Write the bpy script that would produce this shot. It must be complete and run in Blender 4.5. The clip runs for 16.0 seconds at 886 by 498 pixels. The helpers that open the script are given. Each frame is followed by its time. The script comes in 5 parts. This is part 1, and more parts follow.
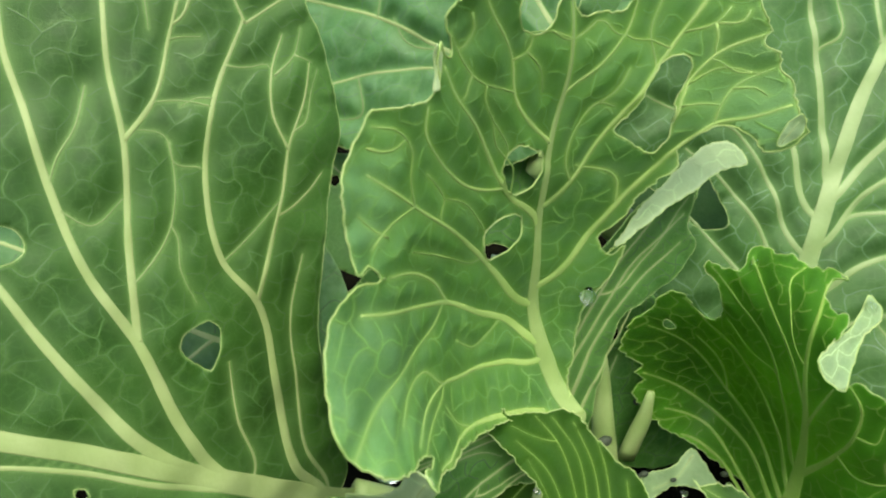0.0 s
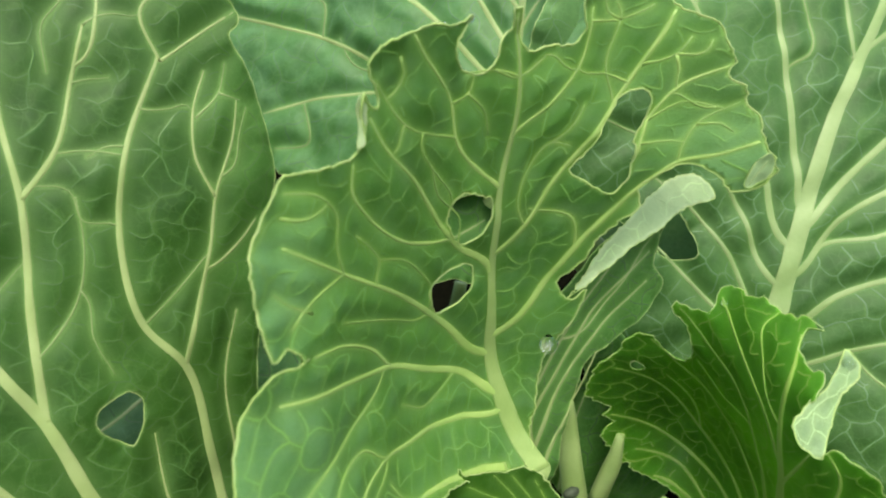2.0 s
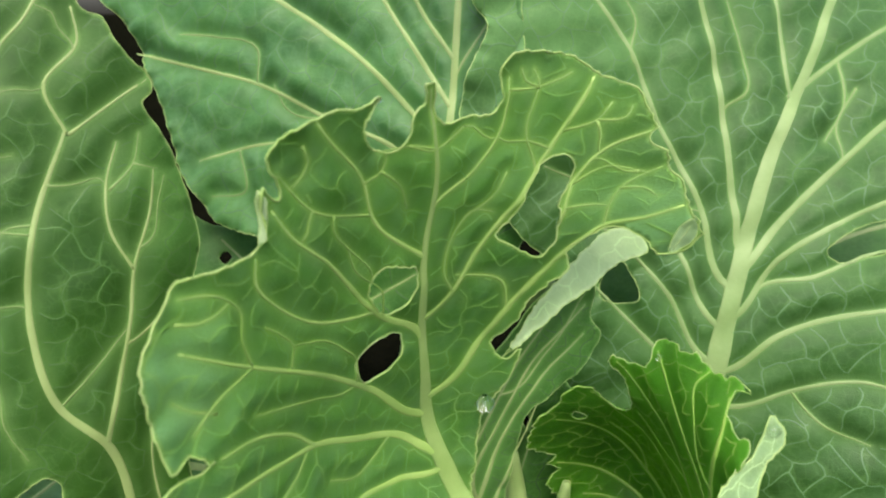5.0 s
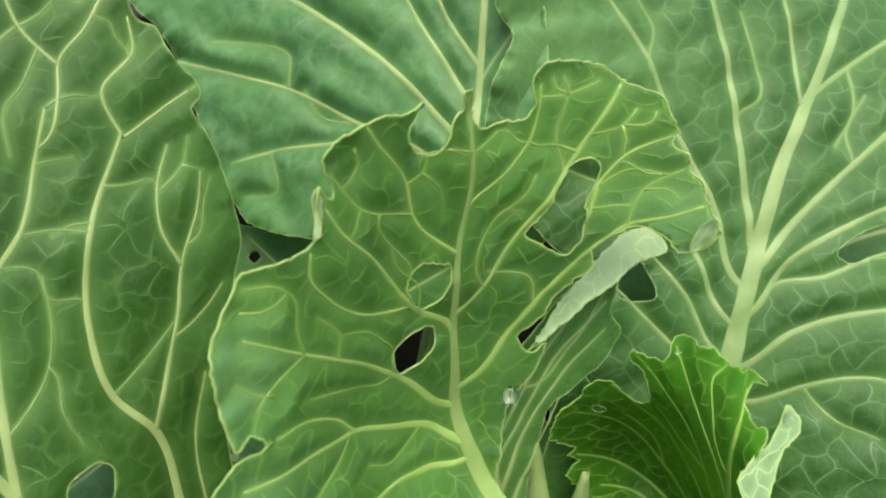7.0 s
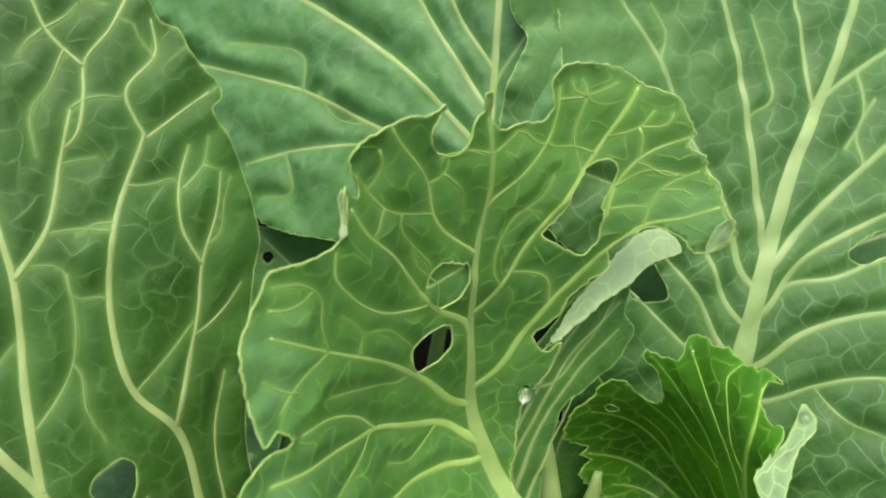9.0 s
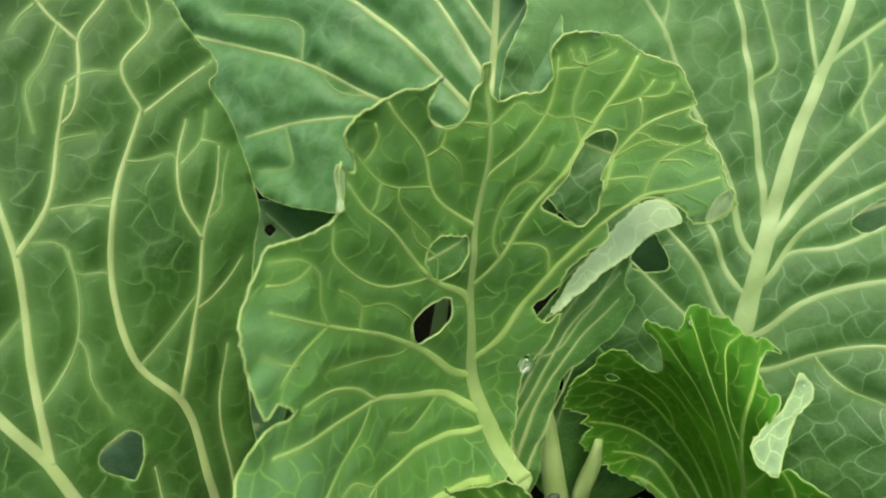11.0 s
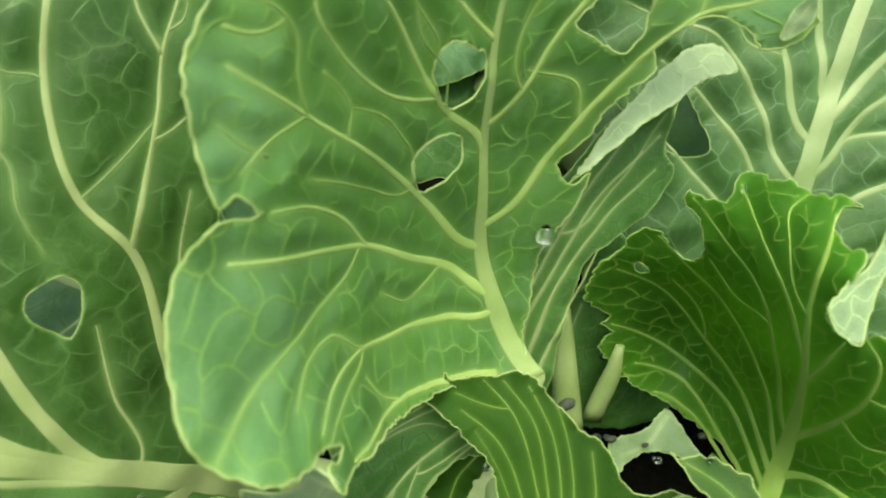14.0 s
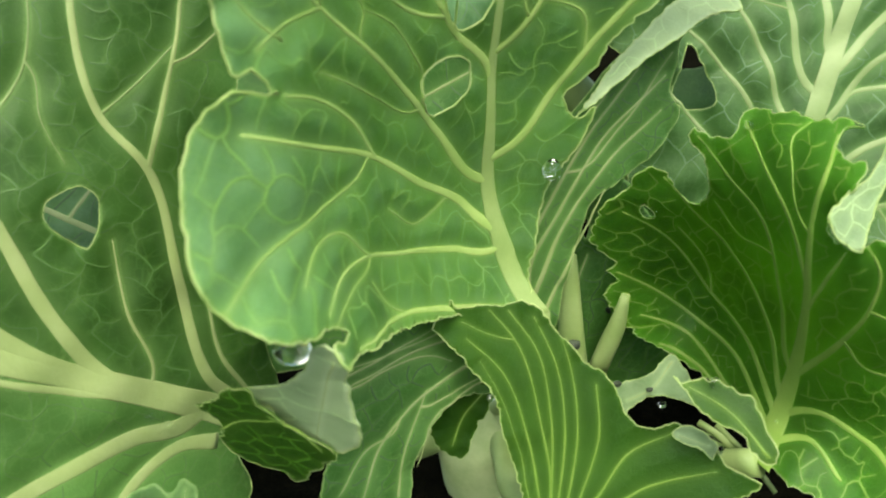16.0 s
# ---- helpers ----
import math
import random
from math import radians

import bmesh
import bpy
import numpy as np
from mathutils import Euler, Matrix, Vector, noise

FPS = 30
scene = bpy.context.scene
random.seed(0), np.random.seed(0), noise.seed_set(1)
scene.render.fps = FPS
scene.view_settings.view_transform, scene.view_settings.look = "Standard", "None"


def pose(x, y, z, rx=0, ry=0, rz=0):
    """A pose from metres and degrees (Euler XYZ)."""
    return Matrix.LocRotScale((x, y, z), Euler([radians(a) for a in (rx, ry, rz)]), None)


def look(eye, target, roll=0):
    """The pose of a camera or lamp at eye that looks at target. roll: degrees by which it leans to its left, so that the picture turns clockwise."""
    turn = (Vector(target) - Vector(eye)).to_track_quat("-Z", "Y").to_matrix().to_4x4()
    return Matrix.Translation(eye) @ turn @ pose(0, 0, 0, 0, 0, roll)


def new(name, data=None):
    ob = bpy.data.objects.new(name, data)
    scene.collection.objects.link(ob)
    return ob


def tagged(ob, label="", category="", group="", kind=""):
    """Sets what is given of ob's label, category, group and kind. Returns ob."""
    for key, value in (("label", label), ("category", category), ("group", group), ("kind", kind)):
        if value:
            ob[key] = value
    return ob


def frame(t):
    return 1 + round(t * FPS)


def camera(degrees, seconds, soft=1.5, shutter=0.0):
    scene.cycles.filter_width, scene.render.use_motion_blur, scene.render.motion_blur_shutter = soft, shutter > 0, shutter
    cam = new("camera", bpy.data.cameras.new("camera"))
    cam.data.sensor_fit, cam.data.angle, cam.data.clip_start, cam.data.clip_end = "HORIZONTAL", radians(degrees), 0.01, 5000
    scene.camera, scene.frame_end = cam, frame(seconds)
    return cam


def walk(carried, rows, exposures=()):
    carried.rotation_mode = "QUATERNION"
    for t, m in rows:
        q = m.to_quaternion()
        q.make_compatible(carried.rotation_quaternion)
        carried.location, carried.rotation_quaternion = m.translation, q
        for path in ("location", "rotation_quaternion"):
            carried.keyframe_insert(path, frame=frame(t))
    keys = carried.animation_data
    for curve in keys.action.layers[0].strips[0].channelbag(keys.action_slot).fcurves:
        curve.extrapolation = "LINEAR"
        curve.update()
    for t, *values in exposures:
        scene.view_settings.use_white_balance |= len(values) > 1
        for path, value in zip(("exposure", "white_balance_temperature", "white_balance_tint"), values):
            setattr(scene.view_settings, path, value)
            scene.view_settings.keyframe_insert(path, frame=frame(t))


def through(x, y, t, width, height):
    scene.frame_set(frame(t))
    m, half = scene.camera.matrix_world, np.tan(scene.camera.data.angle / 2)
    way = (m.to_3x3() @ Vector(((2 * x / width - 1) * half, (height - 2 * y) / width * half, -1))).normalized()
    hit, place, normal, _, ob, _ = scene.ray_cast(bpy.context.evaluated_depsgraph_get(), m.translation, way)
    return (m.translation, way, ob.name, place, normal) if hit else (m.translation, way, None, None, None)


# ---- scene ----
import collections

from mathutils import geometry

cam = camera(67.7, 16.0, soft=2.1)
cam.data.dof.use_dof, cam.data.dof.focus_distance, cam.data.dof.aperture_fstop = True, 0.205, 20.0
PATH = [
    (0, (0.008, -0.004, 0.34), (-0.055, 1.882, -0.323), 0.2),
    (0.5, (0.008, 0.007, 0.341), (-0.018, 1.89, -0.334), 0.8),
    (1, (0.013, 0.004, 0.345), (-0.009, 1.885, -0.336), 0.4),
    (1.5, (0.014, 0.009, 0.353), (-0.011, 1.892, -0.322), -0.6),
    (2, (0.018, 0.017, 0.35), (0.007, 1.896, -0.334), -0.7),
    (2.5, (0.019, 0.018, 0.351), (0.016, 1.896, -0.336), -0.9),
    (3, (0.022, 0.019, 0.351), (0.038, 1.897, -0.338), -1.3),
    (3.5, (0.024, 0.021, 0.348), (0.067, 1.897, -0.346), -0.5),
    (4, (0.032, 0.028, 0.357), (0.096, 1.902, -0.339), -1.3),
    (4.2, (0.036, 0.03, 0.361), (0.09, 1.903, -0.34), -1.6),
    (6.5, (0.023, 0.017, 0.368), (0.07, 1.899, -0.306), -1.4),
    (7, (0.024, 0.017, 0.368), (0.069, 1.896, -0.313), -1.4),
    (7.5, (0.025, 0.015, 0.371), (0.071, 1.897, -0.305), -1.4),
    (8, (0.024, 0.016, 0.37), (0.072, 1.897, -0.309), -1.3),
    (8.5, (0.023, 0.016, 0.371), (0.066, 1.898, -0.305), -1.4),
    (8.7, (0.019, 0.015, 0.37), (0.063, 1.898, -0.304), -1.3),
    (10.8, (0.021, 0.015, 0.365), (0.046, 1.871, -0.379), -1.7),
    (11, (0.021, 0.015, 0.369), (0.043, 1.865, -0.391), -2.0),
    (11.5, (0.018, 0.013, 0.366), (0.033, 1.853, -0.417), -1.6),
    (12, (0.019, 0.019, 0.343), (0.081, 1.823, -0.517), -0.6),
    (12.5, (0.026, 0.027, 0.315), (0.143, 1.839, -0.524), 0.9),
    (13, (0.027, 0.028, 0.316), (0.096, 1.868, -0.464), -1.2),
    (13.5, (0.018, 0.027, 0.316), (0.032, 1.871, -0.457), 0.1),
    (14, (0.018, 0.031, 0.323), (0.049, 1.861, -0.483), 0.2),
    (14.5, (0.021, 0.027, 0.309), (0.049, 1.872, -0.463), 0.5),
    (15, (0.024, 0.028, 0.299), (0.062, 1.871, -0.476), 1.1),
    (15.5, (0.024, 0.026, 0.305), (0.052, 1.873, -0.461), 0.1),
    (16, (0.019, 0.019, 0.303), (0.017, 1.87, -0.455), 0.6),
]
walk(cam, [(t, look(eye, target, roll)) for t, eye, target, roll in PATH], exposures=[(0, 1.62, 6500, 6), (4, 1.57, 6500, 6), (8, 1.55, 6500, 6), (11.3, 1.52, 6600, 6), (12.5, 1.44, 6750, 5), (13.3, 1.66, 6650, 6), (16, 1.7, 6650, 6)])
SKY, SUN = 0.15, 0.6
# ---- sky, sun ----
world = bpy.data.worlds.new("overcast")
scene.world = world
world.use_nodes = True
wn = world.node_tree
sky = wn.nodes.new("ShaderNodeTexSky")
sky.sky_type, sky.sun_disc = "NISHITA", False
sky.sun_elevation, sky.sun_rotation = radians(64), radians(173)
sky.air_density, sky.dust_density, sky.ozone_density = 1.0, 6.0, 1.0
wn.nodes["Background"].inputs["Strength"].default_value = SKY
wn.links.new(sky.outputs["Color"], wn.nodes["Background"].inputs["Color"])
sun = new("sun", bpy.data.lights.new("sun", "SUN"))
sun.data.energy, sun.data.angle, sun.data.color = SUN, radians(32), (1.0, 0.97, 0.9)
sun.matrix_world = look((0.08, -0.6, 1.8), (0.02, 0.17, 0.27))


# ---- materials ----
class Nodes:
    """A small writer of node trees."""

    def __init__(self, name):
        self.mat = bpy.data.materials.new(name)
        self.mat.use_nodes = True
        self.tree = self.mat.node_tree
        self.tree.nodes.clear()

    def add(self, kind, **inputs):
        node = self.tree.nodes.new("ShaderNode" + kind)
        for key, value in inputs.items():
            self.set(node, key.replace("_", " "), value)
        return node

    def set(self, node, key, value):
        socket = node.inputs[int(key[1:])] if key[0] == "i" and key[1:].isdigit() else node.inputs[key]
        if isinstance(value, bpy.types.NodeSocket):
            self.tree.links.new(value, socket)
        elif isinstance(value, (tuple, list)) and len(value) == 3 and socket.type == "RGBA":
            socket.default_value = (*value, 1)
        else:
            socket.default_value = value

    def math(self, op, a, b=0.0, c=0.0):
        node = self.add("Math", i0=a, i1=b, i2=c)
        node.operation = op
        return node.outputs[0]

    def span(self, x, low, high, to_low=0.0, to_high=1.0):
        node = self.add("MapRange", Value=x, From_Min=low, From_Max=high, To_Min=to_low, To_Max=to_high)
        node.interpolation_type = "SMOOTHSTEP"
        return node.outputs[0]

    def mix(self, factor, a, b):
        node = self.tree.nodes.new("ShaderNodeMix")
        node.data_type = "RGBA"
        for socket, value in ((node.inputs[0], factor), (node.inputs[6], a), (node.inputs[7], b)):
            if isinstance(value, bpy.types.NodeSocket):
                self.tree.links.new(value, socket)
            else:
                socket.default_value = (*value, 1) if isinstance(value, tuple) else value
        return node.outputs[2]

    def noise(self, vector, scale, detail=3.0, rough=0.55):
        return self.add("TexNoise", Vector=vector, Scale=scale, Detail=detail, Roughness=rough).outputs[0]

    def attribute(self, name, out):
        node = self.tree.nodes.new("ShaderNodeAttribute")
        node.attribute_name = name
        return node.outputs[out]

    def done(self, shader):
        out = self.tree.nodes.new("ShaderNodeOutputMaterial")
        self.tree.links.new(shader, out.inputs["Surface"])
        return self.mat


def blade_material(name, green, deep, wax, through, pale=(0.34, 0.5, 0.16), waxy=0.35, net=0.42, rough=0.5, glow=0.34, cell=1.0):
    """Leaf skin: mottled green, a waxy coat, patches of painted sheen, a mesh of fine veins, pale along veins and rim;
    lets light through.
    """
    n = Nodes(name)
    flat = n.attribute("flat", "Vector")
    bend = n.add("TexNoise", Vector=flat, Scale=1.3, Detail=2.0).outputs[1]
    moved = n.add("VectorMath", i0=flat, i1=n.add("VectorMath", i0=bend, i1=(0.16, 0.16, 0.16)).outputs[0])
    moved.operation = "ADD"
    scaled = moved.inputs[1].links[0].from_node
    scaled.operation = "MULTIPLY"

    cells = n.add("TexVoronoi", Vector=moved.outputs[0], Scale=3.4 / cell)
    cells.feature = "DISTANCE_TO_EDGE"
    fine = n.span(cells.outputs["Distance"], 0.0, 0.07, 1.0, 0.0)
    patch = n.noise(flat, 0.35, 4.0)
    mottled = n.noise(flat, 1.6, 5.0, 0.6)
    grain = n.noise(flat, 22.0, 3.0, 0.7)
    color = n.mix(n.span(patch, 0.3, 0.7), green, deep)
    color = n.mix(n.span(mottled, 0.35, 0.75, 0.0, waxy), color, wax)
    # Paler wax patches: the sky's sheen is painted in here.
    waxy_sheen = n.math("MULTIPLY", n.attribute("waxy_sheen", "Fac"), n.span(mottled, 0.25, 0.7, 0.6, 1.0))
    color = n.mix(waxy_sheen, color, tuple(min(0.6, c * 1.7) for c in wax))
    vein, web = n.attribute("vein", "Fac"), n.attribute("net", "Fac")
    near = n.math("ADD", n.span(vein, 0.0, 1.0, 0.3, 0.0), n.span(vein, 0.0, 4.0, 0.16, 0.0))
    line = n.math("ADD", n.math("MULTIPLY", n.span(web, 0.0, 1.3, net, 0.0), 0.45), n.math("MULTIPLY", fine, net * 0.3))
    line = n.math("MULTIPLY", line, n.span(n.noise(flat, 0.9, 2.0), 0.3, 0.6, 0.45, 1.0))
    color = n.mix(n.math("MAXIMUM", near, line), color, pale)
    color = n.mix(n.span(n.attribute("rim", "Fac"), 0.1, 0.9, 0.5, 0.0), color, pale)
    color = n.mix(n.span(grain, 0.35, 0.75, 0.0, 0.3), color, deep)
    relief = n.math("ADD", n.math("MULTIPLY", fine, 0.12), n.math("MULTIPLY", grain, 0.55))
    relief = n.math("ADD", relief, n.math("MULTIPLY", mottled, 0.8))
    bump = n.add("Bump", Strength=0.4, Distance=0.0005, Height=relief).outputs[0]
    skin = n.add("BsdfPrincipled", Base_Color=color, Roughness=n.span(mottled, 0.3, 0.7, rough - 0.06, rough + 0.12), Normal=bump)
    skin.inputs["Specular IOR Level"].default_value = 0.26
    lit = n.mix(n.math("MAXIMUM", near, line), n.mix(n.span(patch, 0.3, 0.75), through, tuple(c * 0.55 for c in through)), tuple(min(0.95, c * 1.25 + 0.04) for c in through))
    glowing = n.add("BsdfTranslucent", Color=lit, Normal=bump)
    both = n.add("MixShader", Fac=glow, i1=skin.outputs[0], i2=glowing.outputs[0])
    return n.done(both.outputs[0])


def vein_material(name, light, dark, glow=0.2):
    n = Nodes(name)
    place = n.add("TexCoord").outputs["Object"]
    streak = n.noise(place, 75.0, 5.0, 0.65)
    color = n.mix(n.span(streak, 0.3, 0.7), light, dark)
    color = n.mix(n.span(n.noise(place, 1400.0, 2.0), 0.4, 0.8, 0.0, 0.2), color, dark)
    bump = n.add("Bump", Strength=0.3, Distance=0.0004, Height=n.noise(place, 700.0, 3.0)).outputs[0]
    skin = n.add("BsdfPrincipled", Base_Color=color, Roughness=0.45, Normal=bump)
    skin.inputs["Specular IOR Level"].default_value = 0.28
    glowing = n.add("BsdfTranslucent", Color=tuple(min(0.9, c * 1.3) for c in light) + (1,))
    return n.done(n.add("MixShader", Fac=glow, i1=skin.outputs[0], i2=glowing.outputs[0]).outputs[0])


def water_material():
    n = Nodes("water")
    return n.done(n.add("BsdfGlass", Roughness=0.0, IOR=1.33, Color=(0.97, 1.0, 0.97, 1)).outputs[0])


def shaded_soil_material():
    n = Nodes("soil")
    place = n.add("TexCoord").outputs["Object"]
    clod, crumb = n.noise(place, 14.0, 6.0, 0.65), n.noise(place, 160.0, 5.0, 0.7)
    # Near black: the shade of the leaves is put into the soil's colour.
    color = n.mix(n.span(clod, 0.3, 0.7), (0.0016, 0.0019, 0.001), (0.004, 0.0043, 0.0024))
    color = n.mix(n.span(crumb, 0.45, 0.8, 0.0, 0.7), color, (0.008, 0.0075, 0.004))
    bump = n.add("Bump", Strength=0.8, Distance=0.006, Height=n.math("ADD", clod, crumb)).outputs[0]
    earth = n.add("BsdfPrincipled", Base_Color=color, Roughness=0.95, Normal=bump)
    earth.inputs["Specular IOR Level"].default_value = 0.0
    return n.done(earth.outputs[0])


def plain_material(name, light, dark, scale, rough):
    n = Nodes(name)
    place = n.add("TexCoord").outputs["Object"]
    grain = n.noise(place, scale, 5.0, 0.65)
    color = n.mix(n.span(grain, 0.3, 0.7), light, dark)
    bump = n.add("Bump", Strength=0.5, Distance=0.0006, Height=grain).outputs[0]
    return n.done(n.add("BsdfPrincipled", Base_Color=color, Roughness=rough, Normal=bump).outputs[0])


BLUE = blade_material("blade_bluish", (0.048, 0.142, 0.024), (0.034, 0.107, 0.019), (0.087, 0.209, 0.055), (0.162, 0.399, 0.034), pale=(0.27, 0.46, 0.13), waxy=0.42)
UPRIGHT = blade_material("blade_upright", (0.033, 0.093, 0.012), (0.022, 0.069, 0.009), (0.055, 0.135, 0.028), (0.107, 0.308, 0.020), pale=(0.25, 0.43, 0.12), waxy=0.38, net=0.25)
# Waxy, and lighter than blade_rear: sky light put into the colour.
REAR_WAXY_LIT = blade_material("blade_rear_waxy_lit", (0.055, 0.146, 0.036), (0.036, 0.110, 0.027), (0.111, 0.232, 0.103), (0.179, 0.464, 0.054), pale=(0.23, 0.4, 0.12), cell=1.25, waxy=0.7, net=0.35, rough=0.42)
REAR = blade_material("blade_rear", (0.038, 0.104, 0.019), (0.025, 0.078, 0.013), (0.076, 0.164, 0.051), (0.123, 0.328, 0.026), pale=(0.23, 0.4, 0.12), waxy=0.5, cell=1.25, net=0.3)
FRESH = blade_material("blade_fresh", (0.068, 0.184, 0.033), (0.041, 0.126, 0.020), (0.125, 0.249, 0.109), (0.396, 0.662, 0.036), pale=(0.26, 0.43, 0.1), waxy=0.38, net=0.3, glow=0.32)
DARK = blade_material("blade_dark", (0.048, 0.160, 0.011), (0.033, 0.117, 0.009), (0.079, 0.196, 0.032), (0.230, 0.614, 0.013), pale=(0.16, 0.36, 0.04), waxy=0.2, rough=0.42, cell=0.7, glow=0.48)
# Shade low in the heart is put into this leaf colour.
YOUNG_SHADED = blade_material("blade_young_shaded", (0.025, 0.086, 0.005), (0.015, 0.061, 0.003), (0.040, 0.113, 0.013), (0.137, 0.317, 0.006), waxy=0.2, cell=0.7, pale=(0.12, 0.24, 0.03), glow=0.38)
UNDER = blade_material("blade_underside", (0.264, 0.384, 0.184), (0.224, 0.336, 0.152), (0.296, 0.416, 0.200), (0.360, 0.480, 0.176), pale=(0.5, 0.62, 0.34), waxy=0.5, net=0.3, rough=0.55)
# Darker, greener copy of the underside: shade put into the colour.
CURL_SHADED = blade_material("blade_curl_shaded", (0.176, 0.290, 0.123), (0.141, 0.246, 0.097), (0.246, 0.352, 0.194), (0.308, 0.458, 0.132), pale=(0.36, 0.5, 0.24), waxy=0.5, net=0.5, rough=0.5, cell=0.6)
RIB = vein_material("rib", (0.28, 0.365, 0.14), (0.22, 0.31, 0.1))
RIB_BRIGHT = vein_material("rib_bright", (0.31, 0.45, 0.125), (0.24, 0.38, 0.09))
RIB_GREEN = vein_material("rib_green", (0.28, 0.44, 0.085), (0.2, 0.36, 0.055))
RIB_YOUNG = vein_material("rib_young", (0.19, 0.33, 0.05), (0.13, 0.26, 0.03), 0.3)
RIB_FAR = vein_material("rib_far", (0.21, 0.3, 0.115), (0.16, 0.25, 0.08))
RIB_FAINT = vein_material("rib_faint", (0.185, 0.285, 0.09), (0.14, 0.23, 0.065))
RIB_FINE = vein_material("rib_fine", (0.27, 0.41, 0.105), (0.21, 0.35, 0.075), 0.3)
RIB_MID = vein_material("rib_mid", (0.25, 0.36, 0.115), (0.2, 0.31, 0.085))
RIM = vein_material("rim", (0.4, 0.52, 0.2), (0.28, 0.43, 0.11), 0.4)
STALK = vein_material("stalk", (0.26, 0.36, 0.13), (0.2, 0.3, 0.09))
NET_UPRIGHT = vein_material("net_upright", (0.075, 0.17, 0.036), (0.055, 0.14, 0.026))
NET_REAR = vein_material("net_rear", (0.085, 0.175, 0.05), (0.06, 0.14, 0.035))
NET_WAXY = vein_material("net_waxy", (0.103, 0.215, 0.075), (0.078, 0.175, 0.055))
NET_FRESH = vein_material("net_fresh", (0.2, 0.36, 0.08), (0.14, 0.3, 0.05), 0.4)
NET_DARK = vein_material("net_dark", (0.11, 0.28, 0.025), (0.07, 0.21, 0.015), 0.4)
NET_TOOTHED = vein_material("net_toothed", (0.19, 0.36, 0.05), (0.14, 0.3, 0.03), 0.4)
NET_CURL = vein_material("net_curl", (0.32, 0.46, 0.2), (0.28, 0.42, 0.17), 0.3)
WATER = water_material()
SHADED_SOIL = shaded_soil_material()
FRASS = plain_material("frass", (0.03, 0.05, 0.02), (0.012, 0.02, 0.01), 900.0, 0.7)
BARK = plain_material("bark", (0.36, 0.45, 0.19), (0.25, 0.35, 0.12), 60.0, 0.7)


# ---- leaf building ----
def mesh_from(name, verts, faces, material, smooth=True):
    mesh = bpy.data.meshes.new(name)
    mesh.from_pydata(np.asarray(verts).tolist(), [], faces)
    if smooth:
        mesh.shade_smooth()
    if material:
        mesh.materials.append(material)
    return mesh


def spline(points, step, closed=False):
    """A smooth line through the points, sampled about every step."""
    p = np.array(points, float)
    n = len(p)
    if closed:
        before, after = np.roll(p, 1, 0), np.roll(p, -1, 0)
    else:
        before, after = np.vstack([2 * p[0] - p[1], p[:-1]]), np.vstack([p[1:], 2 * p[-1] - p[-2]])
    d0, d1 = np.linalg.norm(p - before, axis=1) + 1e-6, np.linalg.norm(after - p, axis=1) + 1e-6
    slope = ((p - before) / d0[:, None] * d1[:, None] + (after - p) / d1[:, None] * d0[:, None]) / (d0 + d1)[:, None]
    out = []
    for a in range(n if closed else n - 1):
        b = (a + 1) % n
        length = np.linalg.norm(p[b] - p[a])
        s = (np.arange(max(2, int(length / step))) / max(2, int(length / step)))[:, None]
        h = (2 * s**3 - 3 * s**2 + 1, s**3 - 2 * s**2 + s, -2 * s**3 + 3 * s**2, s**3 - s**2)
        out.append(h[0] * p[a] + h[1] * length * slope[a] + h[2] * p[b] + h[3] * length * slope[b])
    if not closed:
        out.append(p[-1:])
    return np.vstack(out)


def nearest(q, line, closed):
    """Distance of the points q to a line, and how far along it that is."""
    a = line if closed else line[:-1]
    b = np.roll(line, -1, 0) if closed else line[1:]
    ab = b - a
    run = np.concatenate([[0], np.cumsum(np.linalg.norm(ab, axis=1))[:-1]])
    best, along = np.full(len(q), 1e9), np.zeros(len(q))
    for k in range(0, len(q), 4000):
        c = q[k : k + 4000]
        ap = c[:, None] - a[None]
        s = np.clip((ap * ab).sum(2) / ((ab * ab).sum(1) + 1e-12), 0, 1)
        off = ap - s[..., None] * ab
        d = (off * off).sum(2)
        i = d.argmin(1)
        row = np.arange(len(c))
        best[k : k + 4000], along[k : k + 4000] = np.sqrt(d[row, i]), run[i] + s[row, i] * np.linalg.norm(ab[i], axis=1)
    return best, along


def inside(q, line):
    a, b = line, np.roll(line, -1, 0)
    odd = np.zeros(len(q), bool)
    for (x0, y0), (x1, y1) in zip(a, b):
        if y0 != y1:
            odd ^= ((y0 > q[:, 1]) != (y1 > q[:, 1])) & (q[:, 0] < (x1 - x0) * (q[:, 1] - y0) / (y1 - y0) + x0)
    return odd


